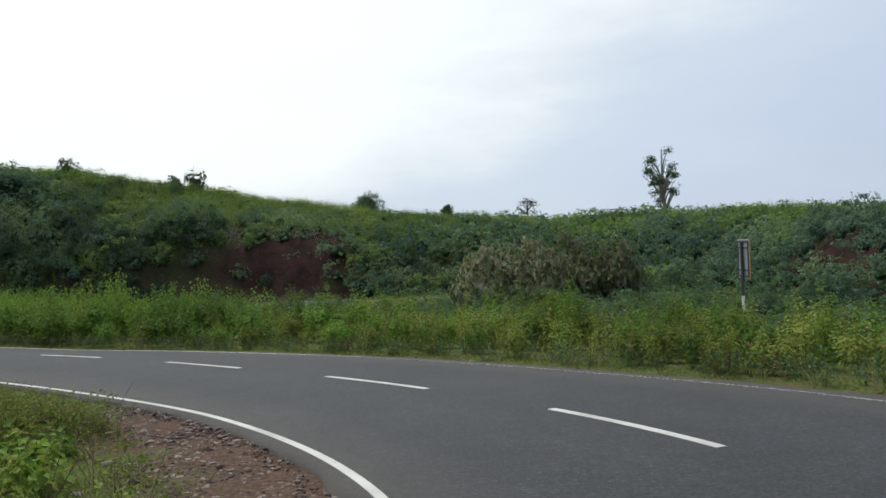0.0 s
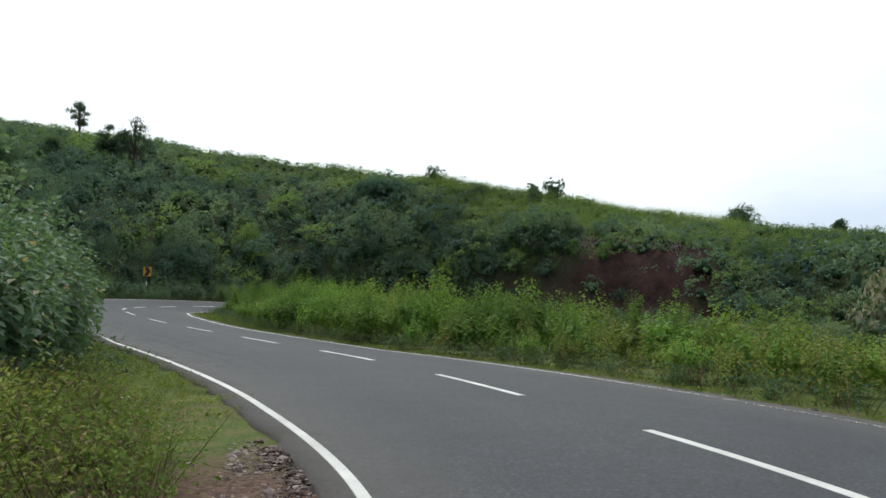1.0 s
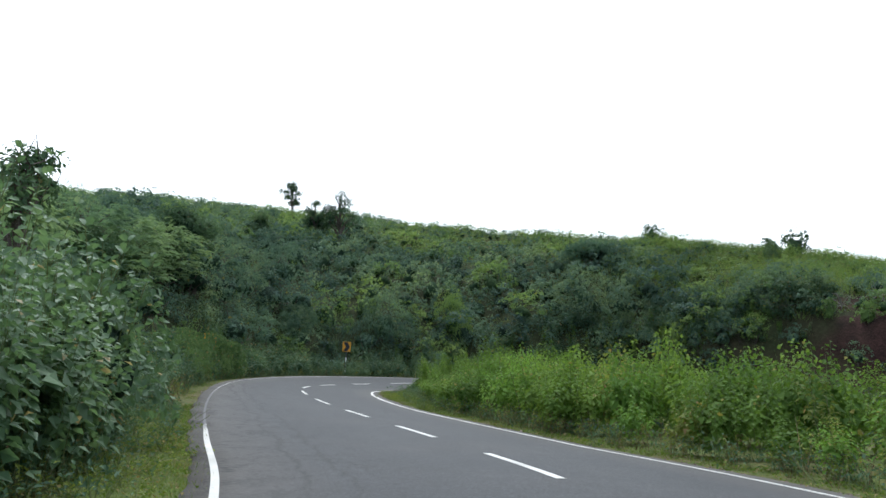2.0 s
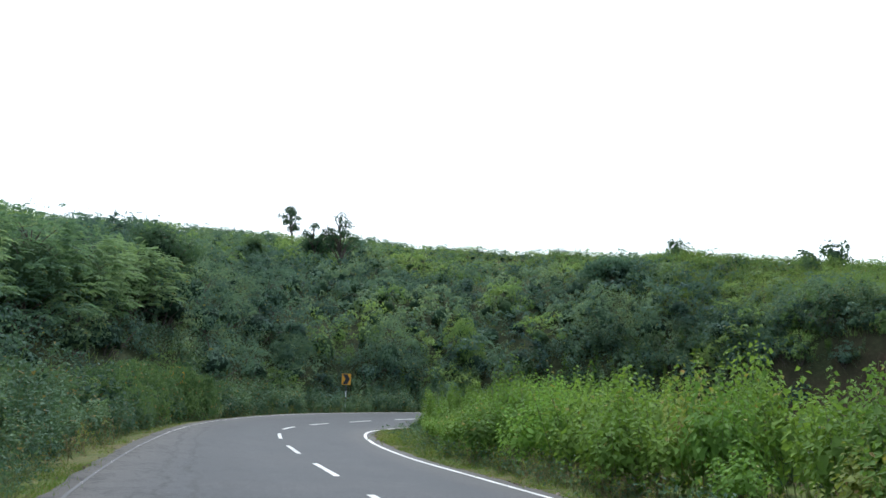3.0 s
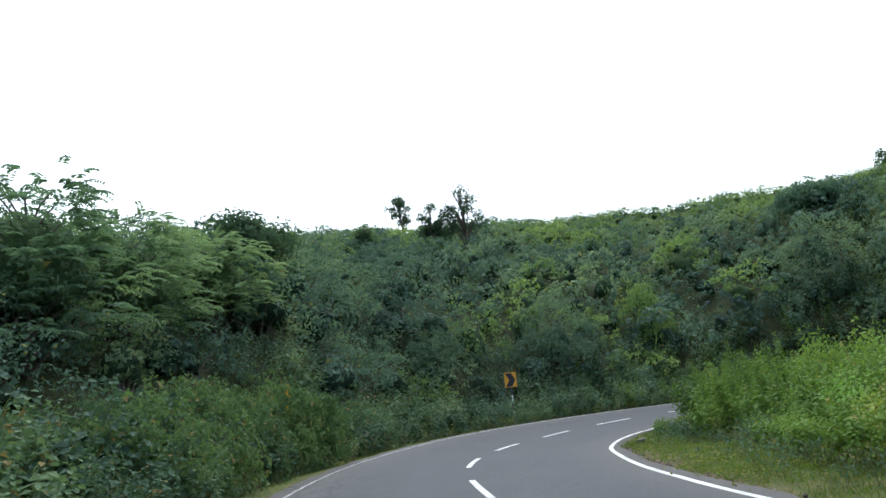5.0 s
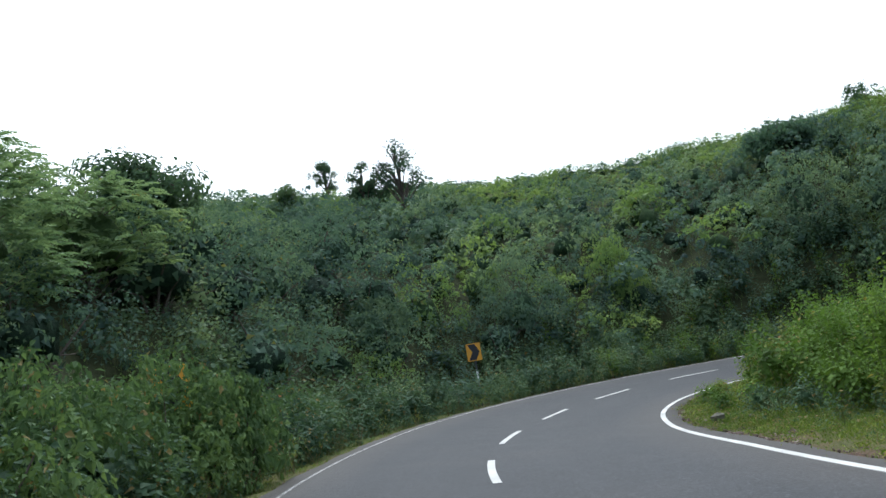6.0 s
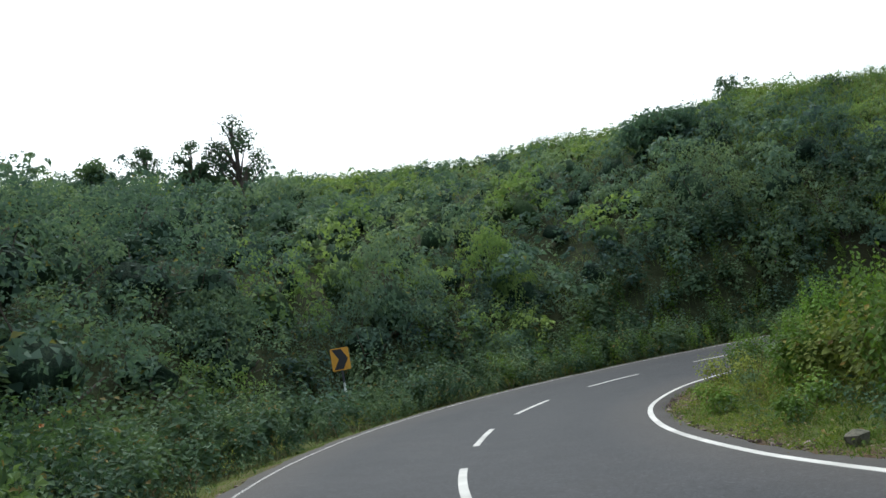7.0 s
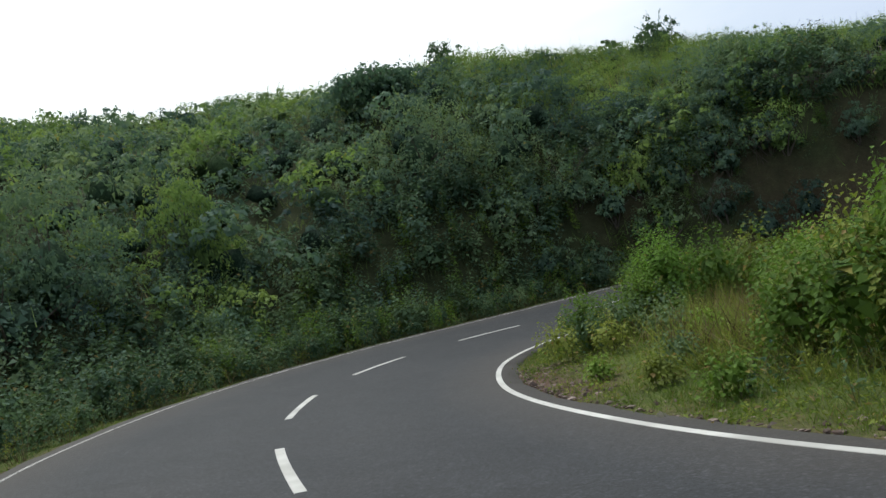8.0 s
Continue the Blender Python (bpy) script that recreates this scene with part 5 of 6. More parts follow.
size = (0.62 + 0.42 * smooth(0.0, 2.2, deep_w)) * rng.uniform(0.75, 1.2, len(xy)) * (1 + 0.26 * lumps(xy[:, 0], xy[:, 1], 1.3, 3)) * np.interp(s_w, WEED_S, WEED_H)
pale = rng.uniform(size=len(xy)) < np.interp(s_w, [-6, 12, 22, 30, 60], [0.45, 0.3, 0.12, 0.04, 0.08])
for pick, mat_, words in ((~pale, M_WEED, "bright green tall leafy weeds along the inner road edge"), (pale, M_WEED_PALE, "yellowing tall weeds along the inner road edge")):
    stuff("roadside_weeds", stamp(WEEDS, on_ground(xy[pick]), size[pick], rng.uniform(0, 1, pick.sum()) * 0.8, 0.08), [mat_, M_STEM], words, "weeds")

n = 110
s_ = rng.uniform(-5, 20, n)
over_ = 0.8 + rng.uniform(0, 1, n) ** 1.3 * 4.5
xy = verge(s_, over_, -1)
stuff("roadside_weeds", stamp(FINE_WEEDS, on_ground(xy), rng.uniform(0.55, 0.95, n) * (0.75 + 0.35 * smooth(0.8, 2.5, over_)), rng.uniform(0, 0.8, n), 0.1), [M_WEED_PALE, M_STEM], "thick yellow-green weeds behind the gravel shoulder", "weeds")

for s_, over_, h_ in ((21, 6.2, 2.3), (27, 6.8, 2.05), (14, 7.5, 2.1), (24, 4.0, 1.9), (33, 5.5, 2.3), (10, 5.0, 1.9), (6.5, 3.2, 1.75), (3.5, 2.6, 1.6), (1.0, 3.0, 1.5), (49.0, 2.2, 1.9), (50.2, 2.8, 2.1), (51.4, 2.3, 2.1), (52.4, 3.2, 2.4), (53.6, 2.9, 2.2), (54.6, 3.8, 2.4), (50.0, 3.8, 2.2), (55.8, 4.2, 2.1), (48.2, 3.0, 2.0), (56.6, 3.6, 1.8), (52.0, 4.2, 2.5), (16, 5.2, 1.95), (12, 6.2, 2.0), (25.5, 5.4, 2.15), (29, 4.6, 2.1), (35, 6.6, 2.4), (4.8, 4.2, 1.7), (-0.5, 2.4, 1.5), (2.2, 3.6, 1.6), (9.2, 3.6, 1.8), (20, 4.8, 2.0), (22.5, 5.6, 2.1), (37, 4.0, 2.3), (40, 5.5, 2.6), (18, 3.5, 1.9), (30, 3.2, 1.8), (44, 6.5, 2.4), (47, 6.0, 2.2), (8.2, 2.6, 1.8)):
    p3 = on_ground(verge(np.array([s_]), np.array([over_]), -1))[0]
    v, f, m = weed(h_ * 0.92, 6, 0.085, 2.6, 0.06)
    ob = thing("tall_weed", p3, "tall light green weed standing above its neighbours", "weed", "tall weeds")
    part("foliage", np_mesh("foliage", v, f, [M_WEED, M_STEM], m), None, ob)

# shrubs inside the bend, some behind the weeds
inner_spots = []
for _ in range(420):
    x, y = rng.uniform(-14, 44), rng.uniform(30, 68)
    inner_spots.append((x, y))
inner = np.array(inner_spots)
az_i, t_i, past_i, _, _ = hill_of(inner[:, 0], inner[:, 1])
s_i, u_i = locate(inner)
inner = inner[(np.abs(u_i) > 15) & (past_i < 1)]
rad = rng.uniform(0.8, 1.5, len(inner))
inner, rad = inner[k_ := spaced(inner, rad, 0.55)], rad[k_]
for p3, r_ in zip(on_ground(inner, 0.1), rad):
    st, fo = mid_meshes[int(rng.integers(0, len(mid_meshes)))]
    ob = thing("field_shrub", p3, "dark green rounded shrub on the low ground inside the bend", "shrub", "field shrubs", float(rng.uniform(0, 360)))
    ob.scale = (float(r_),) * 3
    part("stem", st, None, ob)
    part("foliage", fo, None, ob)
xy = np.column_stack([rng.uniform(-30, 46, 1200), rng.uniform(12, 72, 1200)])
az_i, t_i, past_i, _, _ = hill_of(xy[:, 0], xy[:, 1])
s_i, u_i = locate(xy)
xy = xy[(u_i < -8) & (past_i < 2)]
stuff("field_growth", stamp(CREEPERS, on_ground(xy), rng.uniform(0.9, 1.9, len(xy)), rng.uniform(0, 1, len(xy)), 0.1), [M_TREE_DARK, M_STEM], "low leafy growth over the ground inside the bend", "undergrowth")
for x, y, r_ in ((2.2, 44.5, 1.7), (4.6, 44.0, 2.0), (7.0, 45.0, 2.1), (9.0, 44.5, 1.7)):
    p3 = on_ground(np.array([[x, y]]), 0.2)[0]
    plant_thing("dry_shrub", p3, shrub(r_, 18, 90, 0.24, -0.1, 1.6), M_DRY, M_BARK, "shrub with hanging brownish dry leaves", "shrub", "dry shrubs", ("stem", "foliage")).scale = (1.0, 1.0, 1.6)

# low shrubs on the grassy tip of the bend
for s_, over_, r_ in ((45.5, 2.2, 0.34), (51.5, 1.6, 0.34), (49.0, 2.2, 0.40), (47.0, 2.4, 0.36), (54.2, 1.4, 0.30), (56.4, 0.9, 0.28), (57.6, 1.7, 0.36), (59.7, 0.75, 0.30), (61.6, 0.9, 0.26), (62.6, 1.7, 0.30), (63.6, 0.8, 0.22), (67.9, 0.9, 0.5), (68.6, 1.5, 0.55), (67.0, 1.7, 0.45), (66.2, 2.6, 0.5), (69.5, 2.2, 0.6), (64.8, 3.0, 0.4), (60.6, 2.1, 0.5), (70.4, 3.0, 0.6)):
    p3 = on_ground(verge(np.array([s_]), np.array([over_]), -1))[0]
    v, f, m = weed_bush(r_ * 1.75, r_ * 0.95, int(6 + 14 * r_), 0.075, 22)
    ob = thing("low_shrub", p3, "small leafy green shrub on the grassy verge", "shrub", "verge shrubs")
    part("foliage", np_mesh("foliage", v, f, [(M_WEED, M_WEED_PALE, M_WEED_DARK)[int(s_ * 10) % 3], M_STEM], m), None, ob)
for s_, over_, h_, r_ in ((72.2, 3.3, 2.3, 0.75), (73.2, 3.1, 2.0, 0.7), (70.8, 2.6, 1.4, 0.6), (69.6, 1.5, 1.2, 0.55)):
    p3 = on_ground(verge(np.array([s_]), np.array([over_]), -1))[0]
    v, f, m = weed_bush(h_, r_, 26, 0.095, 40)
    ob = thing("leafy_bush", p3, "upright bright green leafy bush inside the bend", "bush", "verge bushes")
    part("foliage", np_mesh("foliage", v, f, [M_FRESH if h_ > 1.5 else M_WEED, M_STEM], m), None, ob)

# ---------------------------------------------------------------- outer side of the bend
OPEN_L = ([10, 22, 28, 34, 110], [3.5, 1.6, 1.3, 0.7, 0.7])
DEEP_L = ([10, 22, 34, 60, 110], [3.0, 3.5, 4.6, 4.8, 4.6])
xy, s_w, deep_w = weed_strip(640, 24, 100, 1, OPEN_L, DEEP_L, 1.1)
keep = spaced(xy, np.full(len(xy), 0.62), 0.45)
xy, s_w, deep_w = xy[keep], s_w[keep], deep_w[keep]
by_sign = 1 - 0.55 * np.exp(-((xy[:, 0] + 49.6) ** 2 + (xy[:, 1] - 56.6) ** 2) / 2.2)
size = by_sign * (0.50 + 0.55 * smooth(0.0, 2.0, deep_w)) * rng.uniform(0.8, 1.2, len(xy)) * (1 + 0.22 * lumps(xy[:, 0], xy[:, 1], 1.6, 8)) * np.interp(s_w, [30, 42, 60, 66, 72, 80], [0.85, 1.25, 1.3, 0.95, 1.05, 1.15])
stuff("roadside_weeds", stamp(LOOSE_BUSHES, on_ground(xy), size, rng.uniform(0, 1, len(xy)) * 0.8, 0.08), [M_WEED_DARK, M_STEM], "dusky green bushy weeds massed along the outer road edge", "weeds")
xy, s_w, deep_w = weed_strip(110, 24, 100, 1, OPEN_L, DEEP_L, 1.1)
by_sign = 1 - 0.45 * np.exp(-((xy[:, 0] + 49.6) ** 2 + (xy[:, 1] - 56.6) ** 2) / 2.2)
size = by_sign * (0.50 + 0.55 * smooth(0.0, 2.0, deep_w)) * rng.uniform(0.75, 1.2, len(xy)) * (1 + 0.22 * lumps(xy[:, 0], xy[:, 1], 1.6, 8)) * np.interp(s_w, [30, 42, 60, 66, 72, 80], [0.9, 1.4, 1.45, 1.05, 1.15, 1.25])
stuff("roadside_weeds", stamp(WEEDS, on_ground(xy), size, rng.uniform(0, 1, len(xy)) * 0.8, 0.08), [M_WEED_DARK, M_STEM], "dusky green weeds lining the outer road edge", "weeds")

n = 170
s_ = rng.uniform(74, 98, n)
over_ = 0.9 + rng.uniform(0, 1, n) * np.interp(s_, [74, 88, 98], [4.6, 3.4, 2.0])
xy = verge(s_, over_, 1)
stuff("roadside_weeds", stamp(WEEDS, on_ground(xy), (0.62 + 0.14 * np.minimum(over_, 3.0)) * rng.uniform(0.8, 1.15, n), rng.uniform(0, 0.8, n), 0.08), [M_WEED, M_STEM], "fresh green weeds lining the road below the bank", "weeds")

for s_, over_, h_, n_ in ((17.5, 4.2, 3.5, 12), (16.0, 5.8, 3.7, 12), (19.5, 2.9, 3.2, 12), (21.0, 3.4, 3.9, 13), (22.6, 1.35, 3.1, 12), (23.0, 3.0, 4.0, 13), (24.2, 2.0, 3.2, 12), (20.8, 1.9, 2.9, 12), (20.0, 4.9, 4.0, 12), (15.5, 6.0, 3.4, 10), (18.2, 5.8, 3.8, 11), (23.5, 5.2, 4.0, 11), (14.0, 7.0, 3.2, 9)):
    p3 = on_ground(verge(np.array([s_]), np.array([over_]), 1))[0]
    plant_thing("broad_leaved_shrub", p3, broad_shrub(h_ * 1.05, n_, 0.185), M_BROAD, M_STEM, "tall shrub with large grey-green oval leaves", "shrub", "broad-leaved shrubs", ("stem", "foliage"), float(rng.uniform(0, 360)))

for s_, over_, h_, r_ in ((14.0, 3.2, 2.3, 0.95), (15.4, 2.9, 2.5, 1.0), (16.8, 2.6, 2.2, 0.95), (18.3, 2.4, 1.9, 0.85), (13.0, 4.3, 2.5, 1.1), (14.6, 4.6, 3.1, 1.2), (16.2, 4.4, 3.2, 1.2), (12.0, 5.6, 2.5, 1.1), (13.4, 6.2, 3.1, 1.2), (10.6, 6.6, 2.0, 1.0), (19.8, 2.0, 1.6, 0.8), (21.6, 1.7, 1.3, 0.7), (23.6, 1.6, 1.2, 0.65), (13.2, 2.7, 2.2, 0.83), (14.7, 2.45, 2.4, 0.86), (16.4, 2.0, 2.4, 0.83), (18.0, 1.75, 2.3, 0.83), (19.5, 1.55, 2.0, 0.83)):
    p3 = on_ground(verge(np.array([s_]), np.array([over_]), 1))[0]
    v, f, m = weed_bush(h_, r_, 22, 0.15, 32)
    ob = thing("leafy_bush", p3, "tall fresh green leafy bush beside the grassy verge", "bush", "verge bushes")
    part("foliage", np_mesh("foliage", v, f, [M_WEED_DARK if r_ < 0.82 else (M_BROAD, M_SCRUB_LIGHT, M_BROAD)[int(s_ * 10) % 3], M_STEM], m), None, ob)

# tangle under and between the broad-leaved shrubs
n = 160
s_ = rng.uniform(12.5, 26, n)
over_ = np.interp(s_, [8, 13, 22, 27], [3.4, 2.0, 1.2, 1.2]) + rng.uniform(0, 1, n) ** 1.3 * 5.0
xy = verge(s_, over_, 1)
stuff("roadside_weeds", stamp(FINE_WEEDS, on_ground(xy), rng.uniform(0.5, 1.0, n) * np.interp(s_, [8, 12, 17], [0.35, 0.6, 1.1]), rng.uniform(0, 0.8, n), 0.14), [M_WEED_DARK, M_STEM], "green weeds tangled under the broad-leaved shrubs", "weeds")

# flowering shrubs by the second sign
for s_, over_, r_ in ((55.3, 2.3, 1.55), (52.6, 2.5, 1.6), (50.0, 2.6, 1.6), (58.2, 3.2, 1.4), (47.0, 2.9, 1.6), (44.0, 3.0, 1.5)):
    p3 = on_ground(verge(np.array([s_]), np.array([over_]), 1))[0]
    ob = plant_thing("flowering_shrub", p3, shrub(r_, 18, 80, 0.10, -0.3), M_ROADSIDE, M_BARK, "green roadside shrub dotted with small orange flowers", "shrub", "flowering shrubs", ("stem", "foliage"))
    fl = Plant()
    c_ = unit(9, 0.0) * r_ * rng.uniform(0.85, 1.05, (9, 1)) + [0, 0, r_ * 0.35]
    for q_ in c_:
        d_ = unit(6, -0.2)
        fl.leaves(np.repeat(q_[None], 6, 0), d_, 0.05, 0.04)
    part("blossom", mesh_of("blossom", fl.done(), [M_FLOWER]), None, ob, "small orange flower heads")

for x, y, r_, up_ in ((-38.55, 37.15, 1.15, 1.60), (-37.6, 36.4, 1.1, 1.48), (-38.3, 37.9, 0.9, 1.65), (-39.9, 36.3, 1.4, 1.35), (-38.3, 34.6, 1.5, 1.3), (-36.4, 34.4, 1.2, 1.5), (-34.6, 32.8, 1.2, 1.4), (-32.8, 31.4, 1.2, 1.3)):
    p3 = on_ground(np.array([[x, y]]), 0.05)[0]
    ob = plant_thing("roadside_shrub", p3, shrub(r_, 26, 95, 0.09, -0.4), M_ROADSIDE, M_BARK, "tall leafy green shrub among the roadside weeds", "shrub", "roadside shrubs", ("stem", "foliage"))
    ob.scale = (1.0, 1.0, up_)

# ---------------------------------------------------------------- verges: grass, herbs, stones
def verge_scatter(n, s_lo, s_hi, side, lo, hi):
    s = rng.uniform(s_lo, s_hi, n)
    return verge(s, np.interp(s, *lo) + rng.uniform(0, 1, n) * (np.interp(s, *hi) - np.interp(s, *lo)), side), s


xy1, s1 = verge_scatter(2000, -4, 90, -1, ([-4, 16, 26], [0.50, 0.42, 0.04]), OPEN_R)
xy1b, _ = verge_scatter(3300, 36, 80, -1, ([36, 42, 50, 58], [0.15, 0.3, 0.35, 0.15]), (OPEN_R[0], [w + 0.4 for w in OPEN_R[1]]))
xy2, s2 = verge_scatter(2900, 8.0, 32, 1, ([8, 12, 34], [0.85, -0.03, -0.02]), ([8, 14, 22, 34], [7.0, 4.5, 2.4, 1.2]))
xy3, s3 = verge_scatter(1700, -3, 9, 1, ([-3, 9], [1.1, 0.9]), ([-3, 9], [8.0, 7.0]))
xy4, s4 = verge_scatter(1300, 34, 90, 1, ([34, 40], [0.18, 0.2]), ([34, 40], [1.0, 0.9]))
xy = np.concatenate([xy1, xy1b, xy2, xy3, xy4])
stuff("grass", stamp(TUFTS, on_ground(xy), rng.uniform(0.5, 1.35, len(xy)) * np.repeat([1.0, 1.55, 1.0, 1.2, 1.0], [len(q_) for q_ in (xy1, xy1b, xy2, xy3, xy4)]), rng.uniform(0, 1, len(xy)), 0.12), [M_GRASS, M_STEM], "short yellow-green grass on the road verges", "grass")

xy1, _ = verge_scatter(360, -3, 20, 1, ([-3, 6, 9, 20], [1.7, 1.5, 1.5, 1.2]), ([-3, 14, 20], [8.0, 6.0, 3.0]))
xy2, _ = verge_scatter(260, -2, 60, -1, ([0, 1], [0.5, 0.5]), ([0, 38, 48, 60], [1.1, 1.4, 4.0, 2.0]))
xy3, _ = verge_scatter(280, 30, 100, 1, ([0, 1], [0.45, 0.45]), ([0, 1], [1.4, 1.4]))
s5 = rng.uniform(-4, 64, 300)
xy5 = verge(s5, np.maximum(np.interp(s5, *OPEN_R) + rng.normal(0.1, 0.45, 300), 0.3), -1)
xy6, _ = verge_scatter(260, 40, 62, -1, ([40, 50, 62], [1.2, 2.2, 1.2]), ([40, 46, 56, 62], [2.4, 5.2, 5.8, 3.0]))
s7 = rng.uniform(9, 30, 240)
xy7 = verge(s7, np.maximum(np.interp(s7, [8, 13, 22, 27], [3.6, 2.1, 1.0, 0.9]) + rng.normal(0.1, 0.5, 240), 0.35), 1)
olive = np.concatenate([xy1, xy6])
stuff("low_herbs", stamp(HERBS, on_ground(olive), rng.uniform(0.35, 1.0, len(olive)), rng.uniform(0, 1, len(olive)), 0.2), [M_WEED_PALE, M_STALK], "low olive-green herbs scattered over the verges", "herbs")
xy = np.concatenate([xy2, xy3, xy5, xy7])
stuff("low_herbs", stamp(HERBS, on_ground(xy), rng.uniform(0.4, 1.1, len(xy)), rng.uniform(0, 1, len(xy)), 0.15), [M_WEED_DARK, M_STEM], "low leafy herbs scattered over the verges", "herbs")


xy1, _ = verge_scatter(1150, -3, 26, 1, ([-3, 8, 12, 26], [1.2, 0.9, 0.0, 0.0]), ([-3, 14, 20, 26], [6.5, 4.5, 2.6, 1.6]))
xy2, _ = verge_scatter(1150, 40, 78, -1, ([0, 1], [0.05, 0.05]), OPEN_R)
xy3, _ = verge_scatter(350, -4, 36, -1, ([0, 1], [0.0, 0.0]), ([0, 1], [0.9, 0.9]))
for xy, mat_, words in ((np.concatenate([xy1[:750], xy2[:800], xy3]), M_GRASS, "low yellow-green growth matted over the verges"), (np.concatenate([xy1[750:], xy2[800:]]), M_WEED_PALE, "small olive green leaves matted over the verges")):
    stuff("matted_herbs", stamp(MATS, on_ground(xy), rng.uniform(0.7, 1.6, len(xy)), rng.uniform(0, 1, len(xy)), 0.1), [mat_], words, "herbs")
xy, s_b = verge_scatter(430, -2, 13.5, 1, ([-2, 7, 10, 13.5], [2.4, 1.9, 2.0, 1.8]), ([-2, 13.5], [7.0, 4.6]))
stuff("low_herbs", stamp(BUSHY, on_ground(xy), rng.uniform(0.6, 1.4, len(xy)) * np.interp(s_b, [5, 9], [0.55, 1.0]), rng.uniform(0, 1, len(xy)), 0.2), [M_WEED_PALE, M_STALK], "bushy yellow-green herbs with dry stalks beside the gravel", "herbs")
xy, s_b = verge_scatter(300, 5.8, 14.5, 1, ([5.8, 9.0, 14.5], [0.95, 0.95, 1.3]), ([5.8, 14.5], [2.8, 2.8]))
stuff("low_herbs", stamp(BUSHY, on_ground(xy), rng.uniform(0.45, 0.95, len(xy)), rng.uniform(0, 1, len(xy)), 0.25), [M_GRASS, M_STALK], "thick olive herbs with dry stalks behind the gravel", "herbs")
xy1, _ = verge_scatter(220, -3, 17, 1, ([-3, 8, 11, 17], [1.5, 1.6, 2.0, 1.6]), ([-3, 14, 17], [8.0, 5.5, 3.6]))
xy2, _ = verge_scatter(160, 56, 80, -1, ([56, 70, 80], [2.4, 1.4, 0.6]), ([56, 70, 80], [6.0, 4.0, 1.4]))
xy3, _ = verge_scatter(180, 30, 90, 1, ([0, 1], [0.4, 0.4]), ([0, 1], [1.5, 1.5]))
xy4, _ = verge_scatter(170, -4, 36, -1, ([0, 1], [0.4, 0.4]), ([0, 1], [1.2, 1.2]))
xy = np.concatenate([xy1, xy2, xy3, xy4])
half = rng.uniform(size=len(xy)) < 0.75
for pick, mat_, words in ((half, M_WEED_PALE, "thin yellowing plants on the verges"), (~half, M_STALK, "dry brown stalks on the verges")):
    stuff("verge_stalks", stamp(TWIGGY, on_ground(xy[pick]), rng.uniform(0.4, 1.05, pick.sum()), rng.uniform(0, 1, pick.sum()), 0.2), [mat_, M_STALK], words, "plants")
n = 420
g_ = 13 * rng.uniform(0, 1, n) ** 0.9
xy = np.column_stack([-35.6 + 0.15 * g_ + rng.normal(0, 1, n) * (0.5 + 0.05 * g_), 53.0 + g_])
xy = xy[-locate(xy)[1] > 5.5]
for pick, mat_, words in ((slice(0, None, 3), M_STALK, "dry straw-coloured grass inside the bend"), (slice(1, None, 3), M_WEED_PALE, "tall yellowing grass inside the bend")):
    stuff("tall_grass", stamp([grass_tuft(0.75, 14, 0.20) for _ in range(4)], on_ground(xy[pick]), rng.uniform(0.6, 1.15, len(xy[pick])), rng.uniform(0, 1, len(xy[pick])), 0.12), [mat_, M_STEM], words, "grass")
n = 420
s_ = rng.uniform(57, 78, n)
xy = verge(s_, np.interp(s_, *OPEN_R) - 1.6 + rng.uniform(0, 3.4, n), -1)
xy = xy[-locate(xy)[1] > 5.0]
stuff("tall_grass", stamp([grass_tuft(0.55, 16, 0.16) for _ in range(4)], on_ground(xy), rng.uniform(0.6, 1.2, len(xy)), rng.uniform(0, 1, len(xy)), 0.12), [M_WEED_PALE, M_STEM], "tall yellow-green grass inside the bend", "grass")
for s_, over_, r_, mat_, words in ((4.6, 2.7, 0.30, M_WEED, "low broad-leaved herb beside the gravel"), (6.3, 2.1, 0.26, M_WEED_PALE, "low fresh green bush beside the gravel"), (8.6, 3.4, 0.34, M_WEED_PALE, "low yellowing bush on the verge"), (9.6, 4.2, 0.40, M_WEED_PALE, "low yellowing bush on the verge"), (7.6, 1.5, 0.16, M_WEED, "small green herb at the edge of the gravel")):
    p3 = on_ground(verge(np.array([s_]), np.array([over_]), 1))[0]
    plant_thing("low_shrub", p3, shrub(r_, 9, 24, 0.085, -0.2), mat_, M_STEM, words, "shrub", "verge shrubs", ("stem", "foliage"))
for s_, over_, h_, r_ in ((3.3, 2.2, 0.50, 0.30), (3.0, 2.7, 0.60, 0.34), (4.9, 1.9, 0.38, 0.24), (2.4, 2.3, 0.42, 0.28), (5.4, 2.4, 0.42, 0.26), (9.2, 3.0, 0.95, 0.30), (8.7, 3.5, 0.8, 0.3)):
    p3 = on_ground(verge(np.array([s_]), np.array([over_]), 1))[0]
    v, f, m = weed_bush(h_, r_, 8, 0.125, 11)
    ob = thing("broad_leaved_herb", p3, "low herb with broad fresh green leaves beside the gravel", "herb", "broad-leaved herbs", s_ * 70)
    part("foliage", np_mesh("foliage", v, f, [M_WEED, M_STEM], m), None, ob)
YELLOW = Plant()
for _ in range(26):
    q_ = np.array([*rng.normal(0, 0.35, 2), rng.uniform(0.3, 0.75)])
    YELLOW.leaves(np.repeat(q_[None], 5, 0), unit(5, -0.2), 0.045, 0.035)
    YELLOW.tube([(q_[0] * 0.3, q_[1] * 0.3, -0.05), q_], [0.004, 0.002], 1, 3)
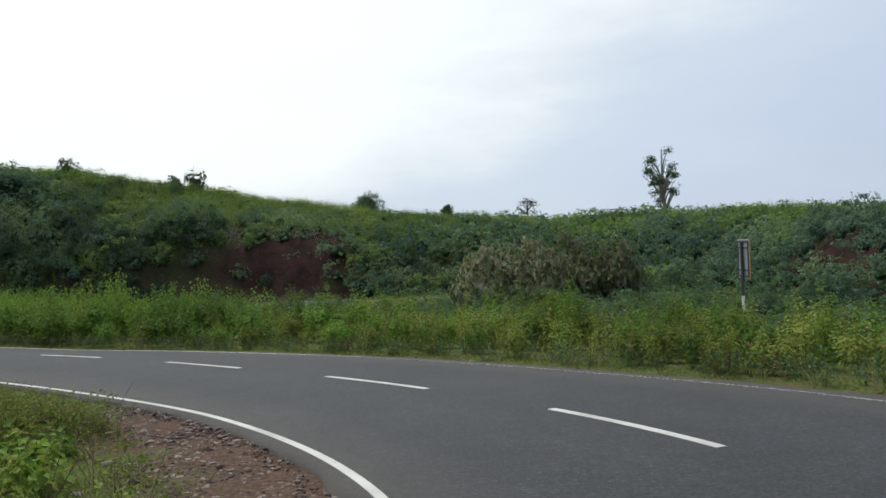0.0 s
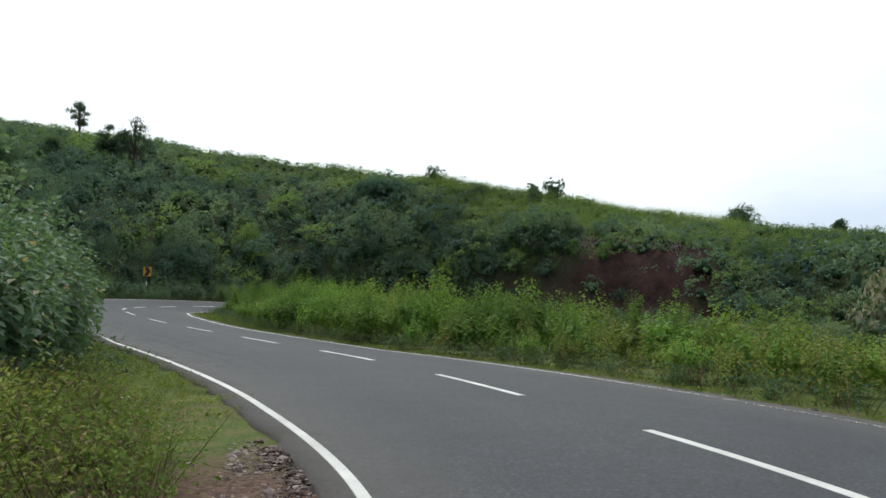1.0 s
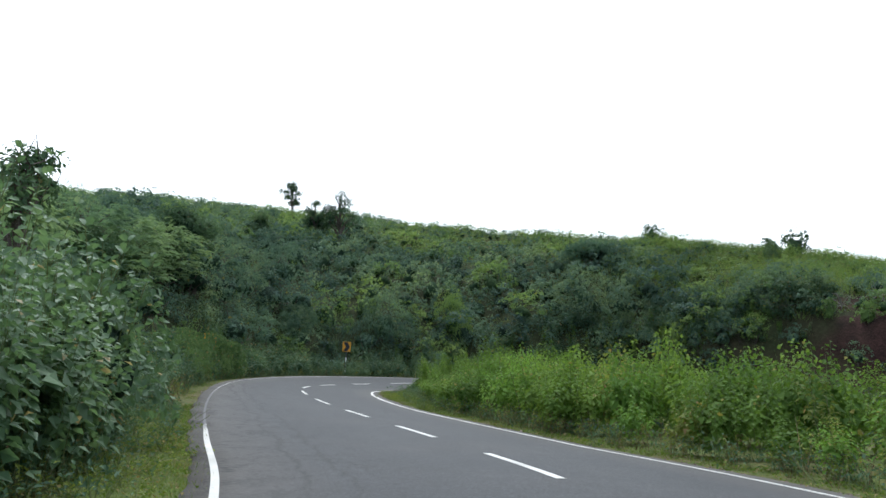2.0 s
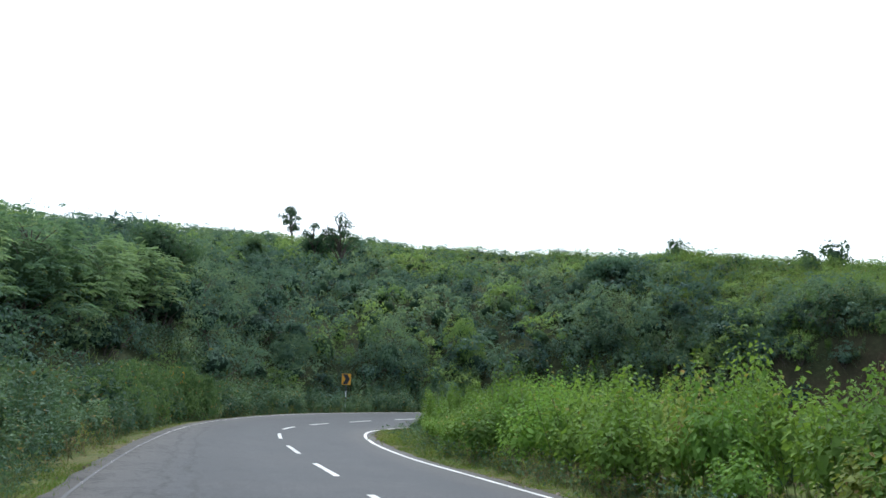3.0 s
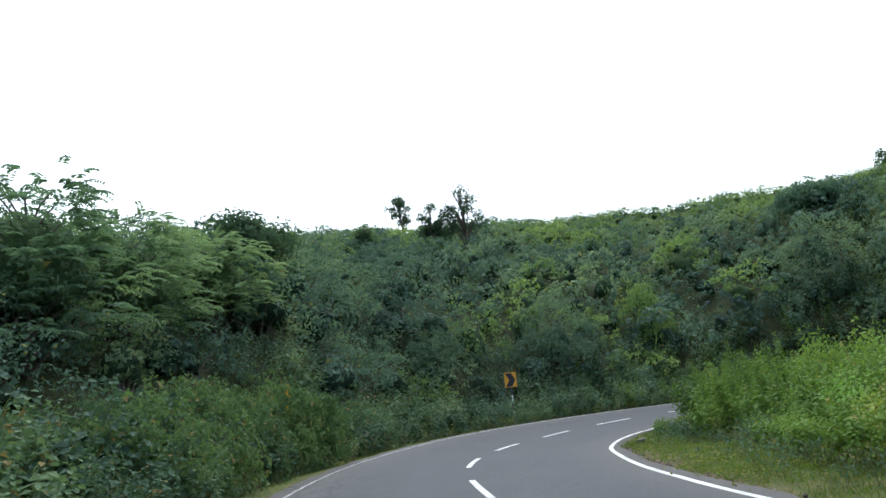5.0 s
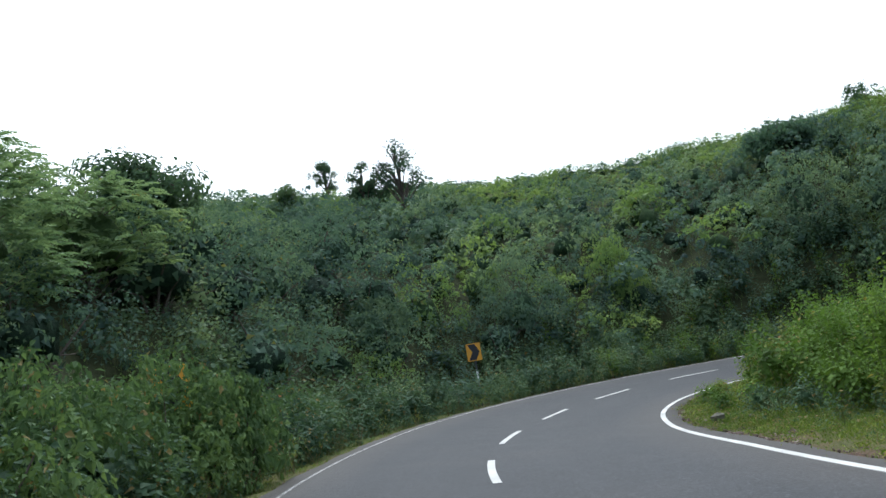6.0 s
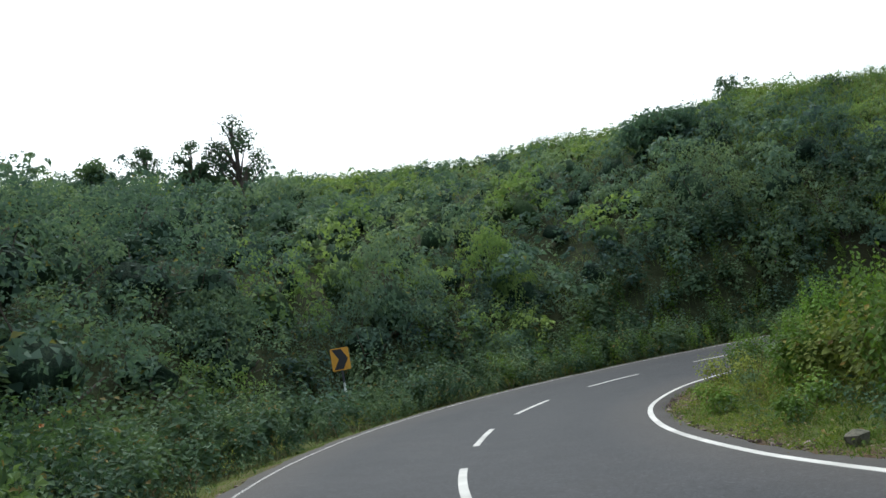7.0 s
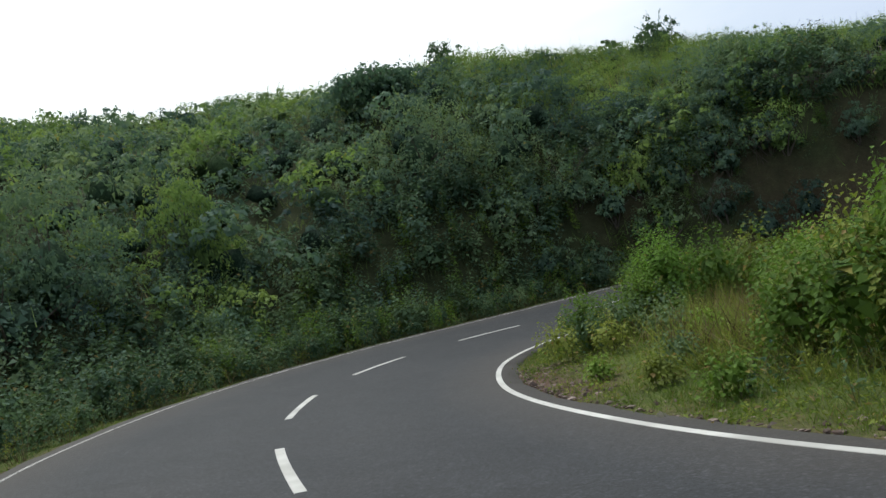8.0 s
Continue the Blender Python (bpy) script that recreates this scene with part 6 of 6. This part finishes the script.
for s_, over_ in ((10.5, 4.4), (11.4, 3.9)):
    p3 = on_ground(verge(np.array([s_]), np.array([over_]), 1))[0]
    ob = thing("flowering_herb", p3, "thin herb with small yellow flowers on the verge", "herb", "yellow-flowered herbs", s_ * 40)
    part("blossom", mesh_of("blossom", YELLOW.done(), [M_YELLOWLEAF, M_STEM]), None, ob)


def stone(size, flat=0.6):
    """A broken stone: a rough box with cut corners."""
    bm = bmesh.new()
    bmesh.ops.create_icosphere(bm, subdivisions=1, radius=size)
    for v_ in bm.verts:
        v_.co *= 1 + float(rng.normal(0, 0.2))
        v_.co.z *= flat
    return bm


def stone_arrays():
    bm = stone(0.05, rng.uniform(0.4, 0.8))
    bmesh.ops.scale(bm, vec=(1.0, float(rng.uniform(0.5, 1.0)), 1.0), verts=bm.verts)
    v = np.array([v_.co for v_ in bm.verts])
    f = np.array([[v_.index for v_ in fc.verts] for fc in bm.faces])
    bm.free()
    return v, f, np.zeros(len(f))


STONES = [stone_arrays() for _ in range(10)]
xy1, _ = verge_scatter(1500, -5, 9.5, 1, ([0, 1], [0.0, 0.0]), ([-5, 4, 6.5, 9.5], [1.6, 1.4, 0.8, 0.4]))
xy0, _ = verge_scatter(3000, -3, 9.0, 1, ([0, 1], [0.02, 0.02]), ([-3, 4, 6.5, 9.0], [1.9, 1.5, 0.8, 0.4]))
xy2, _ = verge_scatter(500, 38, 60, -1, ([0, 1], [0.05, 0.05]), ([38, 48, 54, 60], [0.6, 0.8, 1.1, 0.4]))
xy3, _ = verge_scatter(1000, -4, 34, -1, ([0, 1], [0.0, 0.0]), ([-4, 16, 34], [0.65, 0.5, 0.3]))
xy4, _ = verge_scatter(300, 26, 90, 1, ([0, 1], [0.0, 0.0]), ([0, 1], [0.3, 0.3]))
xy5, _ = verge_scatter(800, 62.5, 68.5, -1, ([0, 1], [0.0, 0.0]), ([62.5, 65, 68.5], [0.7, 1.4, 0.7]))
xy6, _ = verge_scatter(600, 44, 63, -1, ([0, 1], [-0.02, -0.02]), ([0, 1], [0.5, 0.5]))
xy = np.concatenate([xy1, xy2, xy3, xy4, xy5, xy6])
size = np.clip(rng.lognormal(-1.2, 0.5, len(xy)), 0.16, 1.1) * np.repeat([1.0, 1.0, 1.0, 1.0, 1.5, 1.6], [len(q_) for q_ in (xy1, xy2, xy3, xy4, xy5, xy6)])
size0 = np.clip(rng.lognormal(-1.0, 0.5, len(xy0)), 0.2, 1.15)
stuff("gravel", stamp(STONES, on_ground(xy0, 0.0), size0, rng.uniform(0, 1, len(xy0)), 0.25, rng.uniform(0.5, 1.0, len(xy0))), [M_STONE], "flat reddish and grey broken stones packed on the shoulder", "gravel")
stuff("gravel", stamp(STONES, on_ground(xy, 0.005), size, rng.uniform(0, 1, len(xy)), 0.0), [M_STONE], "loose reddish broken stones on the shoulder", "gravel")

ROCK_AT = np.array([(-33.55, 44.95, 0.13), (-32.9, 44.9, 0.06), (-31.9, 43.7, 0.05), (-36.9, 49.6, 0.09)])
for x, y, r_ in ROCK_AT:
    z = float(ground_z(np.array([x]), np.array([y]))[0])
    ob = new("rock", bpy.data.meshes.new("rock"))
    bm = stone(r_, 1.15 if r_ > 0.1 else 0.75)
    bm.to_mesh(ob.data)
    bm.free()
    ob.data.materials.append(M_ROCK)
    ob.location = (x, y, z + r_ * 0.35)
    tagged(ob, "dark mossy broken rock on the grassy verge", "rock", "rocks")
for s_, over_, r_ in ((4.0, 1.5, 0.06), (6.2, 1.1, 0.055), (7.6, 1.3, 0.05), (8.4, 0.8, 0.05), (2.5, 1.9, 0.07)):
    p3 = on_ground(verge(np.array([s_]), np.array([over_]), 1))[0]
    ob = new("rock", bpy.data.meshes.new("rock"))
    bm = stone(r_, 0.6)
    bm.to_mesh(ob.data)
    bm.free()
    ob.data.materials.append(M_STONE)
    ob.location = (p3[0], p3[1], p3[2] + r_ * 0.3)
    tagged(ob, "reddish broken rock lying in the shoulder gravel", "rock", "rocks")


# ---------------------------------------------------------------- signs
def box(bm, size, at_):
    got = bmesh.ops.create_cube(bm, size=1.0)
    for v_ in got["verts"]:
        v_.co = Vector((v_.co.x * size[0] + at_[0], v_.co.y * size[1] + at_[1], v_.co.z * size[2] + at_[2]))
    return bm


def plate(w, h, thick, r, at_):
    """A sheet with rounded corners, standing in x and z, its face at -y."""
    bm = bmesh.new()
    pts = []
    for cx, cz, a0 in ((w / 2 - r, h / 2 - r, 0), (-w / 2 + r, h / 2 - r, 90), (-w / 2 + r, -h / 2 + r, 180), (w / 2 - r, -h / 2 + r, 270)):
        for k in range(5):
            a = radians(a0 + 22.5 * k)
            pts.append((cx + r * math.cos(a), cz + r * math.sin(a)))
    front = [bm.verts.new((x + at_[0], at_[1], z + at_[2])) for x, z in pts]
    back = [bm.verts.new((x + at_[0], at_[1] + thick, z + at_[2])) for x, z in pts]
    bm.faces.new(front)
    bm.faces.new(back[::-1])
    for k in range(len(pts)):
        j = (k + 1) % len(pts)
        bm.faces.new((front[j], front[k], back[k], back[j]))
    bmesh.ops.recalc_face_normals(bm, faces=bm.faces)
    return bm


def chevron_shape(w, h, y, at_z, flip=1):
    """One broad arrow head pointing sideways, 3 mm thick."""
    bm = bmesh.new()
    t = w * 0.62
    pts = [(-w / 2, h / 2), (-w / 2 + t, h / 2), (w / 2, 0), (-w / 2 + t, -h / 2), (-w / 2, -h / 2), (w / 2 - t, 0)]
    f = [bm.verts.new((x * flip, y, z + at_z)) for x, z in pts]
    b = [bm.verts.new((x * flip, y + 0.004, z + at_z)) for x, z in pts]
    for quad in ((0, 1, 2, 5), (5, 2, 3, 4)):
        bm.faces.new([f[k] for k in quad])
        bm.faces.new([b[k] for k in reversed(quad)])
    for k in range(6):
        j = (k + 1) % 6
        bm.faces.new((f[j], f[k], b[k], b[j]))
    bmesh.ops.recalc_face_normals(bm, faces=bm.faces)
    return bm


def post_piece(z0, z1, r=0.038):
    bm = bmesh.new()
    bmesh.ops.create_cone(bm, cap_ends=True, segments=14, radius1=r, radius2=r, depth=z1 - z0, matrix=Matrix.Translation((0, 0.06, (z0 + z1) / 2)))
    return bm


def chevron_sign(place, face_deg, w, h, top, label, flip=1, tilt=0.0):
    """A board with a black arrow head on a banded post; its face looks along face_deg, to the left of +y."""
    ob = thing("chevron_sign", place, label, "road sign", "chevron signs")
    ob.matrix_basis = pose(*place, 0, tilt, face_deg + 180)
    mid = top - h / 2
    n = 0
    bands = [top - h * 0.08, top - h - 0.42, top - h - 0.82, top - h - 1.2, top - h - 1.6]
    bands = [-0.35] + [b for b in bands[::-1] if b > -0.1]
    for a, b in zip(bands[:-1], bands[1:]):
        part("post_band", post_piece(a, b), (M_POST_GREY, M_POST_WHITE)[(len(bands) - n) % 2], ob)
        n += 1
    panel = part("panel", plate(w, h, 0.012, 0.04, (0, 0.0, mid)), M_SIGN_YELLOW, ob, "orange-yellow board")
    part("chevron", chevron_shape(w * 0.82, h * 0.90, -0.006, mid, flip), M_SIGN_BLACK, panel, "black arrow head")
    part("backing", plate(w * 0.98, h * 0.985, 0.006, 0.03, (0, 0.013, mid)), M_SIGN_BACK, panel, "grey sheet back")
    rim = bmesh.new()
    for dx in (-1, 1):
        box(rim, (0.045, 0.03, h - 0.07), (dx * (w / 2 - 0.055), 0.022, mid))
    for dz in (-1, 1):
        box(rim, (w - 0.16, 0.03, 0.045), (0, 0.022, mid + dz * (h / 2 - 0.058)))
    part("rear_frame", rim, M_POST_GREY, panel)
    for dz in (-0.28, 0.28):
        bar = bmesh.new()
        box(bar, (w * 0.8, 0.025, 0.035), (0, 0.035, mid + dz * h))
        part("bracket", bar, M_POST_GREY, ob)
    return ob


p3 = (-50.31, 57.28, float(ground_z(np.array([-50.31]), np.array([57.28]))[0]))
chevron_sign(p3, 222, 0.62, 0.76, 2.16 + 0.70 - p3[2], "orange-yellow board with black arrow on banded post", 1, 3.0)
p3 = (-39.6, 37.7, float(ground_z(np.array([-39.6]), np.array([37.7]))[0]))
chevron_sign(p3, 235, 0.62, 0.76, 2.62 - p3[2], "orange-yellow arrow board half buried in roadside weeds", 1)
p3 = (7.35, 20.33, float(ground_z(np.array([7.35]), np.array([20.33]))[0]))
chevron_sign(p3, 273, 0.70, 0.96, 1.83 - p3[2], "arrow board seen from its grey back on banded post", -1, -2.0)

# small litter on the verge
p3 = on_ground(verge(np.array([13.2]), np.array([1.1]), 1))[0]
bm = bmesh.new()
box(bm, (0.14, 0.05, 0.012), (0, 0, 0.03))
bmesh.ops.subdivide_edges(bm, edges=bm.edges, cuts=2)
for v_ in bm.verts:
    v_.co.z += 0.02 * math.sin(v_.co.x * 40)
ob = new("paper_scrap", bpy.data.meshes.new("paper_scrap"))
bm.to_mesh(ob.data)
bm.free()
ob.data.materials.append(M_LITTER)
ob.location = p3
tagged(ob, "crumpled pale scrap of paper lying on the grass", "litter")
